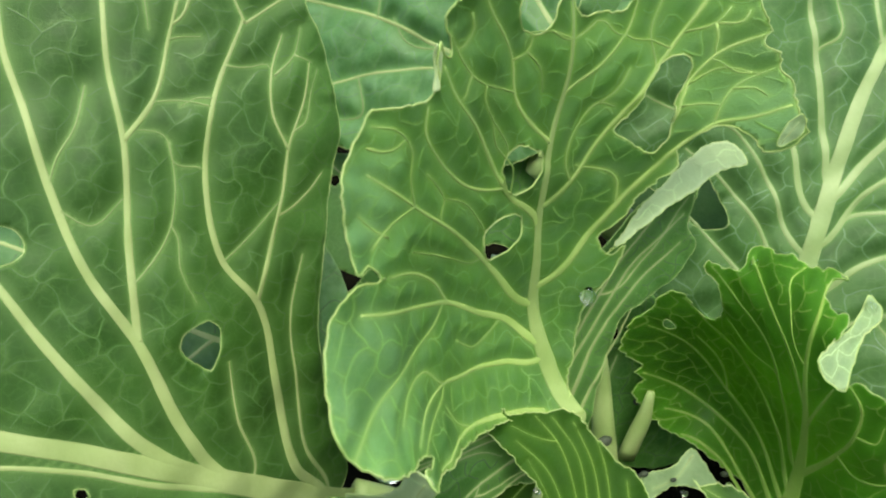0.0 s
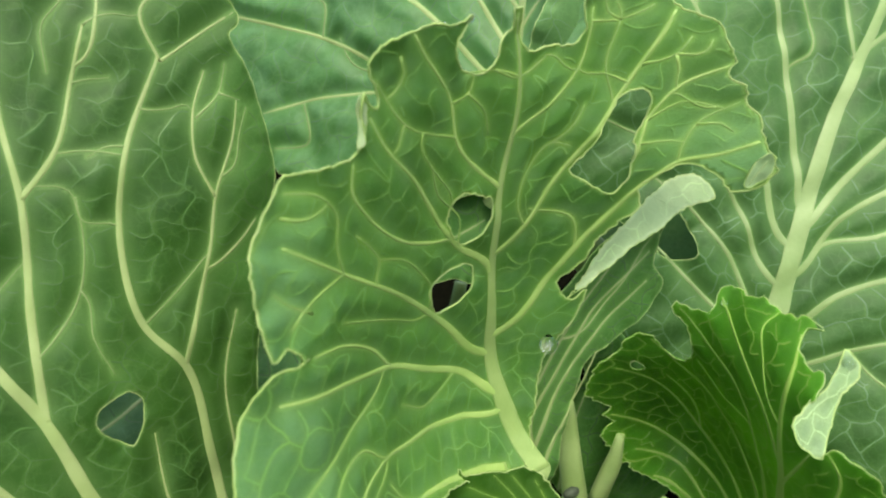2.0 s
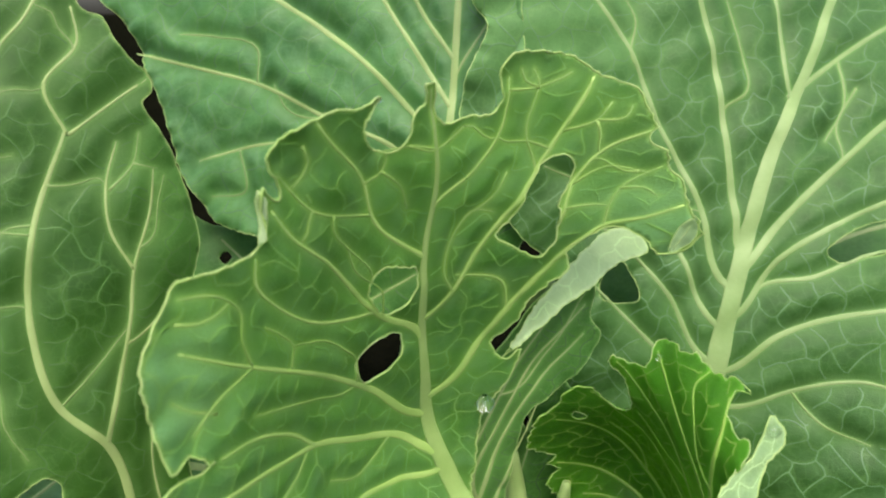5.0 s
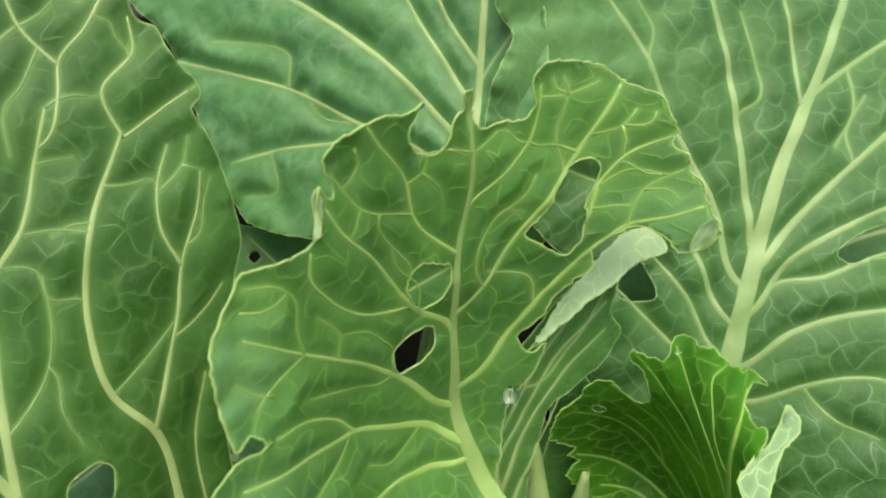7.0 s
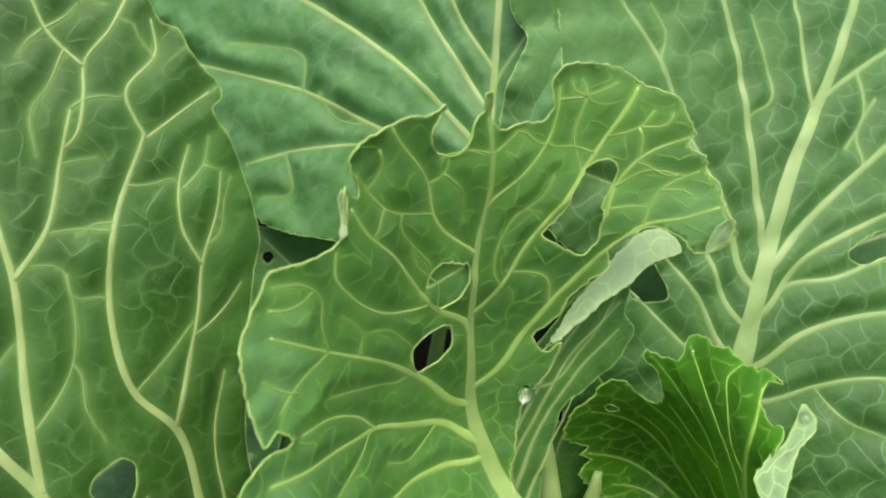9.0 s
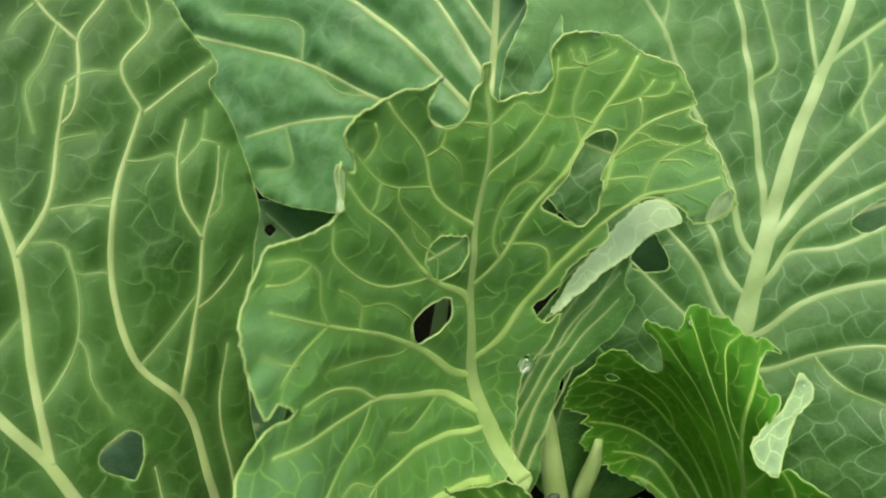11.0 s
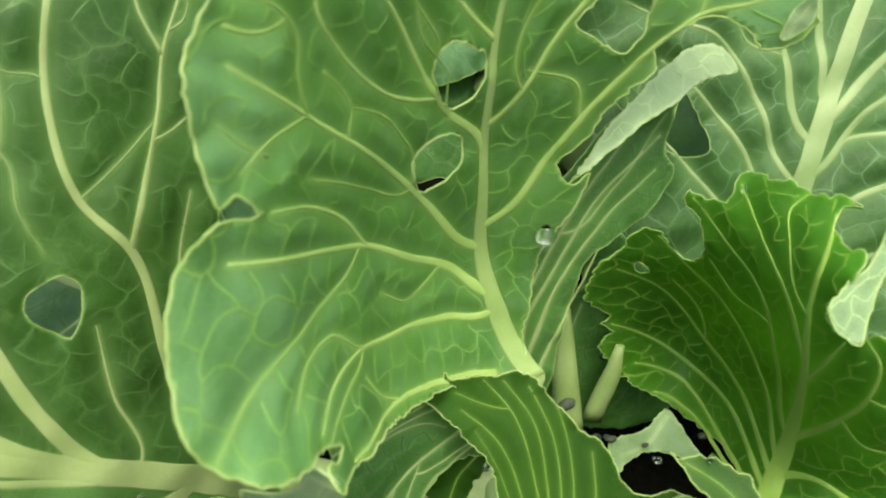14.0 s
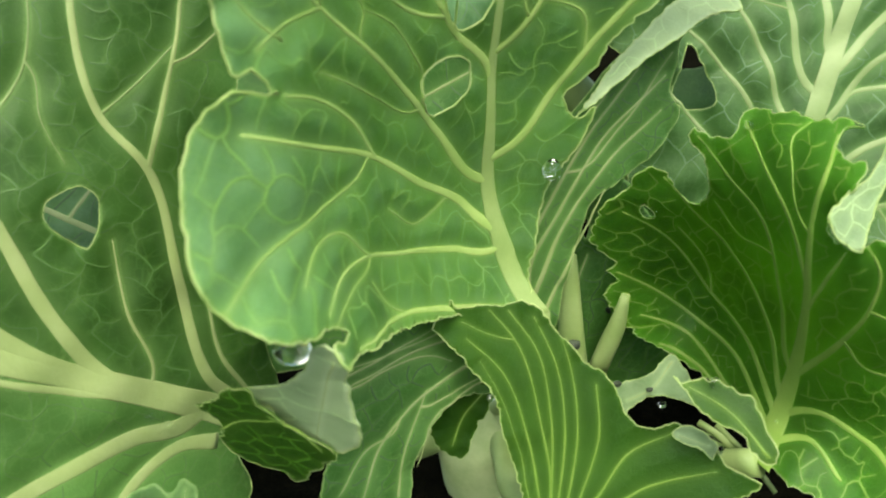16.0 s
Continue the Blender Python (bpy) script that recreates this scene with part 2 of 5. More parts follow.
class Sheet:
    """A leaf's plan in millimetres on its own leaning plane, and how far the blade bends away from that plane."""

    def __init__(self, origin, yaw, lean, bend):
        self.origin, self.yaw, self.lean, self.bend = origin, yaw, lean, bend
        self.edge, self.holes, self.veins, self.folds, self.waxy_sheens = [], [], [], [], []
        self.quilt, self.ruffle, self.tooth, self.seed = 0.7, 0.5, 0.3, len(bend)
        self.mesh_size = 0

    def margin(self, *points):
        self.edge += points

    def hole(self, *points):
        self.holes.append(points)

    def fold(self, start, end, amount):
        """Bends the blade off its plane on the right-hand side of a line in the plan; amount: millimetres at about 10 mm, + away from the viewer."""
        self.folds.append((np.array(start), np.array(end), amount))

    def waxy_sheen(self, spot, radius, amount):
        """A paler waxy patch; sheen from the sky is put into its colour."""
        self.waxy_sheens.append((spot, radius, amount))

    # How much painted sheen each point of the blade gets.
    def waxy(self, q):
        out = np.zeros(len(q))
        for (u, v), radius, amount in self.waxy_sheens:
            out = np.maximum(out, amount * np.exp(-(((q[:, 0] - u) ** 2 + (q[:, 1] - v) ** 2) / radius**2) ** 1.5))
        return out

    def vein(self, base, tip, *points):
        self.veins.append((base, tip, points))

    def matrix(self):
        return pose(*self.origin, -self.lean, 0, self.yaw)

    def prepare(self):
        rng = np.random.default_rng(self.seed)
        self.waves = [(rng.uniform(0.12, 0.42), rng.uniform(0, 6.28), rng.uniform(0, 6.28)) for _ in range(7)]
        self.rims = []
        for n, points in enumerate([self.edge, *self.holes]):
            line = spline(points, 0.9, True)
            ahead = np.roll(line, -1, 0) - np.roll(line, 1, 0)
            side = np.stack([ahead[:, 1], -ahead[:, 0]], 1) / (np.linalg.norm(ahead, axis=1)[:, None] + 1e-9)
            k = np.arange(len(line))
            size = self.tooth if n == 0 else min(self.tooth, 0.22)
            saw = np.abs((k * 0.9 / 3.1 + 0.6 * np.sin(k * 0.13)) % 1 - 0.35) - 0.3
            jag = size * (0.9 * saw + 0.5 * rng.standard_normal(len(line)))
            self.rims.append((line + side * jag[:, None]).astype(np.float32))
        self.lines = []
        for a, b, p in self.veins:
            p = [np.array(c, float) for c in p]
            for end, reach in ((0, 8.0), (-1, 3.0)):
                if self.lines:
                    joints = np.vstack([line for _, _, line in self.lines])
                    gap = np.linalg.norm(joints - p[end], axis=1) + 1e-6
                    way = p[end] - p[1 if end == 0 else -2]
                    straight = (joints - p[end]) @ way / gap / np.linalg.norm(way)
                    gap = np.where(straight > 0.75, gap, 99)
                    if gap.min() < reach and np.linalg.norm(joints - p[end], axis=1).min() > 0.4:
                        p.insert(0 if end == 0 else len(p), joints[gap.argmin()])
            self.lines.append((a, b, spline(p, 1.4).astype(np.float32)))
        self.weave(rng)

    def weave(self, rng):
        """Seeds of the fine net: pairs along the veins, then scattered between them; the net runs midway between seeds."""
        gap, seeds = self.mesh_size, []
        buckets = collections.defaultdict(list)
        self.seeds, self.pairs = np.zeros((0, 2)), set()
        if not gap:
            return

        def free(p, reach):
            i, j = int(p[0] // gap), int(p[1] // gap)
            return all(math.dist(p, o) > reach for a in (-1, 0, 1) for b in (-1, 0, 1) for o in buckets[i + a, j + b])

        def add(p):
            seeds.append(p)
            buckets[int(p[0] // gap), int(p[1] // gap)].append(p)

        for _, _, line in self.lines:
            run = np.concatenate([[0], np.cumsum(np.linalg.norm(np.diff(line, axis=0), axis=1))])
            spot = gap * rng.uniform(0.2, 0.6)
            while spot < run[-1]:
                at = np.array([np.interp(spot, run, line[:, 0]), np.interp(spot, run, line[:, 1])])
                on = np.array([np.interp(spot + 0.5, run, line[:, 0]), np.interp(spot + 0.5, run, line[:, 1])]) - at
                if np.hypot(*on) < 1e-3:
                    break
                side = np.array([on[1], -on[0]]) / np.hypot(*on) * gap * rng.uniform(0.34, 0.52)
                if free(at + side, gap * 0.45) and free(at - side, gap * 0.45):
                    self.pairs.add((len(seeds), len(seeds) + 1))
                    add(at + side), add(at - side)
                spot += gap * rng.uniform(0.75, 1.15)
        low, high = self.rims[0].min(0) - gap, self.rims[0].max(0) + gap
        for p in rng.uniform(low, high, (int(np.prod(high - low) / gap**2 * 14), 2)):
            if free(p, gap * 0.78):
                add(p)
        self.seeds = np.array(seeds)

    def warp(self, q):
        k = 2.2 / self.mesh_size
        return 0.13 * self.mesh_size * np.stack([np.sin(k * q[:, 1] + 0.7 * k * q[:, 0]) + np.sin(1.9 * k * q[:, 1] + 2), np.sin(k * q[:, 0] - 0.6 * k * q[:, 1] + 1) + np.sin(2.1 * k * q[:, 0])], 1)

    def to_net(self, q):
        """Distance to the nearest line of the net."""
        if not len(self.seeds):
            return np.full(len(q), 40.0)
        out = np.zeros(len(q))
        back = q - self.warp(q)
        for k in range(0, len(q), 4000):
            d = np.linalg.norm(back[k : k + 4000, None] - self.seeds[None], axis=2)
            two = np.argpartition(d, 1, axis=1)[:, :2]
            row = np.arange(len(d))
            apart = np.linalg.norm(self.seeds[two[:, 0]] - self.seeds[two[:, 1]], axis=1)
            out[k : k + 4000] = np.abs(d[row, two[:, 0]] ** 2 - d[row, two[:, 1]] ** 2) / (2 * apart + 1e-9)
        return out

    def net_lines(self, rng):
        """The strands of the net, each with its width."""
        out = []
        if not len(self.seeds):
            return out
        verts, _, faces, origin, _, _ = geometry.delaunay_2d_cdt([Vector(p) for p in self.seeds], [], [], 0, 1e-4)
        sides = collections.defaultdict(list)
        for face in faces:
            a, b, c = (np.array(verts[i]) for i in face)
            d = 2 * (a[0] * (b[1] - c[1]) + b[0] * (c[1] - a[1]) + c[0] * (a[1] - b[1]))
            if abs(d) < 1e-6:
                continue
            aa, bb, cc = a @ a, b @ b, c @ c
            centre = np.array([aa * (b[1] - c[1]) + bb * (c[1] - a[1]) + cc * (a[1] - b[1]), aa * (c[0] - b[0]) + bb * (a[0] - c[0]) + cc * (b[0] - a[0])]) / d
            for i, j in ((0, 1), (1, 2), (2, 0)):
                ends = sorted((origin[face[i]][0], origin[face[j]][0]))
                sides[tuple(ends)].append(centre)
        for ends, centres in sorted(sides.items()):
            if ends in self.pairs or len(centres) < 2:
                continue
            long = np.linalg.norm(centres[1] - centres[0])
            if long < 0.6 or long > 3 * self.mesh_size:
                continue
            s = np.linspace(0, 1, max(3, int(long / 0.9)))[:, None]
            line = centres[0] + s * (centres[1] - centres[0])
            out.append((rng.uniform(0.5, 1.3), line + self.warp(line)))
        every = np.vstack([line for _, line in out])
        keep = inside(every, self.rims[0])
        for hole in self.rims[1:]:
            keep &= ~inside(every, hole)
        keep &= self.fields(every)[0] > 0.5
        cuts = np.cumsum([len(line) for _, line in out])[:-1]
        kept = []
        for (size, line), ok in zip(out, np.split(keep, cuts)):
            runs = np.split(np.arange(len(line)), np.flatnonzero(np.diff(ok.astype(int))) + 1)
            runs = [r for r in runs if ok[r[0]] and len(r) > 2]
            if runs:
                kept.append((size, line[max(runs, key=len)]))
        return kept

    def fields(self, q):
        """Distance to the nearest vein and to the nearest rim, and the run along that rim."""
        vein = np.full(len(q), 40.0)
        q = q.astype(np.float32)
        for base, tip, line in self.lines:
            d, s = nearest(q, line, False)
            width = base + (tip - base) * np.clip(s / 60, 0, 1)
            vein = np.minimum(vein, np.maximum(d - 0.35 * width, 0))
        rim, run = np.full(len(q), 1e9), np.zeros(len(q))
        for line in self.rims:
            d, s = nearest(q, line, True)
            run = np.where(d < rim, s, run)
            rim = np.minimum(rim, d)
        return vein, rim, run

    def plain(self, q):
        u, v = q[:, 0] / 100, q[:, 1] / 100
        order, out, k = int((8 * len(self.bend) + 1) ** 0.5 - 1) // 2 - 1, 0, 0
        for total in range(order + 1):
            for i in range(total, -1, -1):
                out = out + self.bend[k] * u**i * v ** (total - i)
                k += 1
        for start, end, amount in self.folds:
            way = (end - start) / np.linalg.norm(end - start)
            off = np.maximum((q[:, 0] - start[0]) * way[1] - (q[:, 1] - start[1]) * way[0], 0)
            out = out + amount * off**2 / 100 / (1 + off / 25)
        return out

    def depth(self, q, fields=None):
        vein, rim, run = fields or self.fields(q)
        w = self.plain(q) - self.quilt * (1 - np.exp(-((vein / 4.0) ** 2)))
        if len(self.seeds):
            w = w - 0.016 * self.mesh_size * self.quilt * (1 - np.exp(-((vein / 2.5) ** 2))) * (1 - np.exp(-((self.to_net(q) / (0.3 * self.mesh_size)) ** 2)))
        for k, a, b in self.waves:
            w = w + 0.16 * self.quilt * np.sin(k * (q[:, 0] * np.cos(a) + q[:, 1] * np.sin(a)) + b)
        return w + self.ruffle * np.exp(-rim / 4.0) * (np.sin(run * 0.42) + 0.6 * np.sin(run * 0.97 + 1))

    def sample(self, q):
        """Depth read off the blade's own grid."""
        low, step, grid = self.grid
        x, y = ((q - low) / step).T
        i, j = np.clip(x.astype(int), 0, grid.shape[1] - 2), np.clip(y.astype(int), 0, grid.shape[0] - 2)
        a, b = np.clip(x - i, 0, 1), np.clip(y - j, 0, 1)
        return (grid[j, i] * (1 - a) + grid[j, i + 1] * a) * (1 - b) + (grid[j + 1, i] * (1 - a) + grid[j + 1, i + 1] * a) * b

    def place(self, q, off=0.0, exact=True):
        """Points of the blade in the leaf's own space, in metres; off: millimetres towards the viewer's side."""
        q = np.asarray(q, float)
        w = self.depth(q) if exact else self.sample(q)
        du = (self.plain(q + (0.5, 0)) - self.plain(q - (0.5, 0)))
        dv = (self.plain(q + (0, 0.5)) - self.plain(q - (0, 0.5)))
        out = np.stack([du, -np.ones(len(q)), dv], 1)
        out /= np.linalg.norm(out, axis=1)[:, None]
        off = np.broadcast_to(off, len(q))[:, None]
        return (np.stack([q[:, 0], w, q[:, 1]], 1) + off * out) / 1000


def blade_mesh(sheet, step, materials, thick):
    low, high = sheet.rims[0].min(0) - step, sheet.rims[0].max(0) + step
    nx, ny = (int(v) + 2 for v in (high - low) / step)
    gx, gy = np.meshgrid(low[0] + step * np.arange(nx), low[1] + step * np.arange(ny))
    q = np.stack([gx.ravel(), gy.ravel()], 1)
    within = inside(q, sheet.rims[0])
    for line in sheet.rims[1:]:
        within &= ~inside(q, line)
    fields = sheet.fields(q)
    gap = np.where(within, fields[1], -fields[1])
    sheet.grid = (low, step, sheet.depth(q, fields).reshape(ny, nx))
    i = (np.arange(nx - 1)[None] + nx * np.arange(ny - 1)[:, None]).ravel()
    tris = np.vstack([np.stack([i, i + 1, i + nx + 1], 1), np.stack([i, i + nx + 1, i + nx], 1)])
    count = within[tris].sum(1)
    faces = tris[count == 3].tolist()
    extra, cut = [], {}

    def crossing(a, b):
        key = (min(a, b), max(a, b))
        if key not in cut:
            s = gap[a] / (gap[a] - gap[b])
            cut[key] = len(q) + len(extra)
            extra.append(q[a] + s * (q[b] - q[a]))
        return cut[key]

    for tri in tris[(count == 1) | (count == 2)].tolist():
        corner = []
        for a, b in zip(tri, tri[1:] + tri[:1]):
            if within[a]:
                corner.append(a)
            if within[a] != within[b]:
                corner.append(crossing(a, b))
        faces.append(corner)
    extra = np.array(extra).reshape(-1, 2)
    fields = [np.concatenate([a, b]) for a, b in zip(fields, sheet.fields(extra))]
    q = np.vstack([q, extra])
    used = np.unique(np.concatenate([np.array(f) for f in faces]))
    number = np.full(len(q), -1)
    number[used] = np.arange(len(used))
    q, fields = q[used], [f[used] for f in fields]
    verts = np.stack([q[:, 0], sheet.depth(q, fields), q[:, 1]], 1) / 1000
    mesh = mesh_from("blade", verts, [[int(number[a]) for a in f] for f in faces], None)
    for material in materials:
        mesh.materials.append(material)
    for name, values in (("vein", fields[0]), ("rim", fields[1]), ("net", sheet.to_net(q)), ("waxy_sheen", sheet.waxy(q))):
        mesh.attributes.new(name, "FLOAT", "POINT").data.foreach_set("value", np.asarray(values, np.float32))
    flat = np.column_stack([q / 10, np.full(len(q), sheet.seed * 3.7)]).astype(np.float32)
    mesh.attributes.new("flat", "FLOAT_VECTOR", "POINT").data.foreach_set("vector", flat.ravel())
    return mesh


def cord_mesh(name, rows, closed, material):
    """A skin over rows of cross-sections."""
    n, m = len(rows), len(rows[0])
    verts = np.vstack(rows)
    faces = [[a * m + j, a * m + (j + 1) % m, ((a + 1) % n) * m + (j + 1) % m, ((a + 1) % n) * m + j] for a in range(n if closed else n - 1) for j in range(m)]
    if not closed:
        faces += [list(range(m))[::-1], [(n - 1) * m + j for j in range(m)]]
    return mesh_from(name, verts, faces, material)


def vein_mesh(name, sheet, base, tip, line, material, proud):
    ahead = np.gradient(line, axis=0)
    side = np.stack([ahead[:, 1], -ahead[:, 0]], 1) / (np.linalg.norm(ahead, axis=1)[:, None] + 1e-9)
    s = np.linspace(0, 1, len(line))
    half = 0.5 * (tip + (base - tip) * (1 - s) ** (1.9 if name == "midrib" else 1.5))
    k = np.arange(len(line))
    half *= 1 + min(0.1, 0.12 / base) * (np.sin(k * 0.9 + base) + np.sin(k * 0.31 + 7 * tip))
    half *= 0.82 * np.clip((1.02 - s) / 0.12, 0.35, 1) ** 0.5
    turns = np.linspace(0, np.pi, 9)
    tall = proud * (0.23 + 0.16 * half)
    tall *= np.clip((1.01 - s) / 0.15, 0.3, 1)
    rows = [sheet.place(line + side * (half * np.cos(a))[:, None], tall * np.sin(a) ** 1.4 + 0.05 * sheet.quilt) for a in turns]
    back = sheet.place(line, -0.4)
    stack = np.stack([*rows, back], 1)
    return cord_mesh(name, list(stack), False, material)


def net_mesh(sheet, wide, material, seed):
    """All the fine strands between the veins of one blade, as low ridges."""
    strands = sheet.net_lines(np.random.default_rng(seed + 50))
    if not strands:
        return None
    rails = [[], [], []]
    faces, k = [], 0
    for size, line in strands:
        ahead = np.gradient(line, axis=0)
        side = np.stack([ahead[:, 1], -ahead[:, 0]], 1) / (np.linalg.norm(ahead, axis=1)[:, None] + 1e-9) * (0.5 * wide * size)
        for rail, sign in zip(rails, (-1, 0, 1)):
            rail.append(line + sign * side)
        n = len(line)
        faces += [(k + i, k + i + 1, i + k + 1, k + i) for i in range(n - 1)]
        k += n
    left, top, right = (np.vstack(r) for r in rails)
    verts = np.vstack([sheet.place(left, 0.1, False), sheet.place(top, 0.17 + 0.05 * wide, False), sheet.place(right, 0.1, False)])
    quads = [f for a, b, _, _ in faces for f in ((a, b, k + b, k + a), (k + a, k + b, 2 * k + b, 2 * k + a))]
    return mesh_from("vein_net", verts, quads, material)


def rim_mesh(sheet, line, radius, material):
    at = sheet.place(line)
    ahead = np.roll(at, -1, 0) - np.roll(at, 1, 0)
    ahead /= np.linalg.norm(ahead, axis=1)[:, None] + 1e-12
    side = np.cross(ahead, (0, 1, 0))
    side /= np.linalg.norm(side, axis=1)[:, None] + 1e-12
    up = np.cross(side, ahead)
    size = radius / 1000 * (1 + 0.15 * np.sin(np.arange(len(line)) * 0.37) * np.sin(np.arange(len(line)) * 0.11))[:, None]
    ring = [at + size * (np.cos(a) * side + np.sin(a) * up) for a in np.linspace(0, 2 * np.pi, 6)[:-1]]
    return cord_mesh("rim", list(np.stack(ring, 1)), True, material)


def part(name, mesh, parent, label=""):
    ob = new(name, mesh)
    ob.parent = parent
    return tagged(ob, label)


def grow(sheet, name, label, skin, under=None, rib=RIB, rim=0.25, step=1.3, quilt=0.7, ruffle=0.4, tooth=0.3, thick=0.45, proud=0.4, seed=1, group="leaves of the cabbage", rib_label="pale green raised midrib", mid=None, net=None, mesh_size=0, wide=0.55, thin=None, thin_below=1.0):
    """A leaf as one thing: blade, midrib, side veins and rims are its parts."""
    sheet.quilt, sheet.ruffle, sheet.tooth, sheet.seed = quilt, ruffle, tooth, seed
    sheet.mesh_size = mesh_size
    sheet.prepare()
    leaf = tagged(new(name), label, "leaf", group)
    leaf.matrix_world = sheet.matrix()
    blade = part("blade", blade_mesh(sheet, step, [skin, under or UNDER], thick), leaf)
    solid = blade.modifiers.new("thickness", "SOLIDIFY")
    solid.thickness, solid.offset, solid.material_offset = thick / 1000, -1.0, 1
    for n, (base, tip, line) in enumerate(sheet.lines):
        kind = "midrib" if n == 0 else "side_vein"
        part(kind, vein_mesh(kind, sheet, base, tip, line, (mid or rib) if n == 0 else thin if thin and base < thin_below else rib, proud), leaf, rib_label if n == 0 else "")
    strands = net_mesh(sheet, wide, net, seed) if net else None
    if strands:
        tagged(part("vein_net", strands, leaf), kind="stuff")
    if rim:
        for line in sheet.rims:
            part("rim", rim_mesh(sheet, line, 0.6 * rim, RIM), leaf)
    return leaf


def tube(name, points, radii, material, sides=14, squash=1.0):
    """A stalk through points in metres."""
    line = spline(points, 0.004)
    s = np.linspace(0, 1, len(line))
    r = np.interp(s, np.linspace(0, 1, len(radii)), radii)
    ahead = np.gradient(line, axis=0)
    ahead /= np.linalg.norm(ahead, axis=1)[:, None]
    side = np.cross(ahead, (0.0, 1.0, 0.15))
    side /= np.linalg.norm(side, axis=1)[:, None]
    up = np.cross(side, ahead)
    turns = np.linspace(0, 2 * np.pi, sides + 1)[:-1]
    rings = [line + (r * (1 + 0.05 * np.sin(3 * a + 9 * s)))[:, None] * (np.cos(a) * side + squash * np.sin(a) * up) for a in turns]
    return cord_mesh(name, list(np.stack(rings, 1)), False, material)


def petiole(leaf, sheet, spot, stem, wide, narrow):
    """The stalk by which a leaf is joined to its stem."""
    top = leaf.matrix_world @ Vector(sheet.place([spot])[0])
    back = leaf.matrix_world.inverted()
    middle = (top + Vector(stem)) / 2 + Vector((0, 0, -0.012))
    line = [tuple(back @ Vector(p)) for p in (top, middle, stem)]
    part("leaf_stalk", tube("leaf_stalk", line, (narrow, (wide + narrow) / 2, wide), STALK, squash=0.7), leaf)


STEM, STEM_BACK = (0.038, 0.232, 0.15), (0.2, 0.37, 0.17)
SOIL_HEIGHT = 0.118


# ---- ground ----
def build_ground():
    ring = np.concatenate([np.linspace(0, 1.2, 70), np.array([1.6, 2.4, 4, 8, 20, 60, 200, 900])])
    axis = np.concatenate([-ring[:0:-1], ring])
    gx, gy = np.meshgrid(axis + 0.03, axis + 0.25)
    z = np.array([noise.fractal(Vector((x * 9, y * 9, 0.3)), 0.8, 2.1, 5) * (0.014 if abs(x) < 1.2 and abs(y) < 1.4 else 0.0) for x, y in zip(gx.ravel(), gy.ravel())])
    n = len(axis)
    faces = [[a + n * b, a + 1 + n * b, a + 1 + n * (b + 1), a + n * (b + 1)] for b in range(n - 1) for a in range(n - 1)]
    tagged(new("ground", mesh_from("ground", np.column_stack([gx.ravel(), gy.ravel(), z + SOIL_HEIGHT]), faces, SHADED_SOIL)), "crumbly garden soil, its colour darkened for the shade under the cabbages", "soil", kind="structure")


build_ground()

# ---- stems ----
for foot, wide in ((STEM, 0.02), (STEM_BACK, 0.016)):
    stem = tagged(new("cabbage_stump"), "thick pale green cabbage stem rising from the soil", "stem", "stems of the cabbages")
    stem.location = (foot[0], foot[1], SOIL_HEIGHT)
    part("stalk", tube("stalk", [(0, 0, -0.02), (0.002, 0.001, 0.0), (-0.001, 0, 0.02), (0, 0, foot[2] - SOIL_HEIGHT + 0.012)], (wide * 0.8, wide, wide * 1.1, wide * 0.55), BARK, 18), stem)

# ---- leaves ----
# a great leaf that stands upright beside the eaten one
leaf = Sheet((-0.064, 0.17, 0.272), 32, 18, (-0.12, 16.98, -11.57, 9.86, -28.39, 4.97))
leaf.margin((-24.1, 126.2), (12.6, 130.3), (24.1, 113.7), (27.4, 102.4), (29.5, 97.4), (32.7, 95.8), (35.0, 89.1), (37.8, 84.5), (41.5, 80.1), (41.2, 76.4), (38.4, 73.9), (40.9, 67.2), (43.5, 61.0), (44.8, 54.4), (46.4, 44.3), (46.7, 35.8))
leaf.margin((42.6, 24.3), (38.7, 10.4), (36.2, -0.1), (33.6, -10.8), (31.5, -21.6), (31.2, -37.1), (33.4, -54.1), (38.6, -71.5), (41.0, -86.6))
leaf.margin((23.3, -95.1), (25.2, -110.3), (12.8, -116.1), (-8.0, -113.9))
leaf.margin((-35.0, -118.0), (-70.0, -105.0), (-98.0, -70.0), (-108.0, -10.0), (-100.0, 45.0), (-85.0, 95.0))
leaf.hole((-11.7, -22.0), (-11.5, -18.3), (-7.1, -15.5), (-3.0, -14.8), (-0.7, -17.0), (-0.8, -21.6), (-2.8, -27.0), (-4.9, -29.0), (-8.0, -26.3))
leaf.hole((-52.4, 10.1), (-52.1, 15.6), (-48.7, 18.9), (-45.4, 18.0), (-43.5, 14.9), (-43.7, 11.9), (-46.7, 9.7))
leaf.hole((-43.0, -49.4), (-40.6, -50.2), (-39.7, -52.4), (-42.3, -52.3))
leaf.vein(13.0, 5.4, (44.5, -102.1), (20.2, -81.6), (-5.3, -63.6), (-26.9, -49.5), (-42.7, -39.4), (-55.7, -32.1), (-76.7, -19.7))
leaf.vein(5.6, 2.0, (-5.3, -63.3), (-14.3, -56.5), (-24.8, -45.4), (-36.5, -25.1), (-44.9, -8.2), (-50.0, 3.5), (-61.4, 22.4))
leaf.vein(4.9, 1.6, (-0.3, -66.5), (-6.6, -60.8), (-14.2, -45.4), (-22.3, -16.8), (-31.5, 5.0), (-36.0, 27.4), (-38.2, 47.5), (-40.1, 61.7), (-38.5, 82.9))
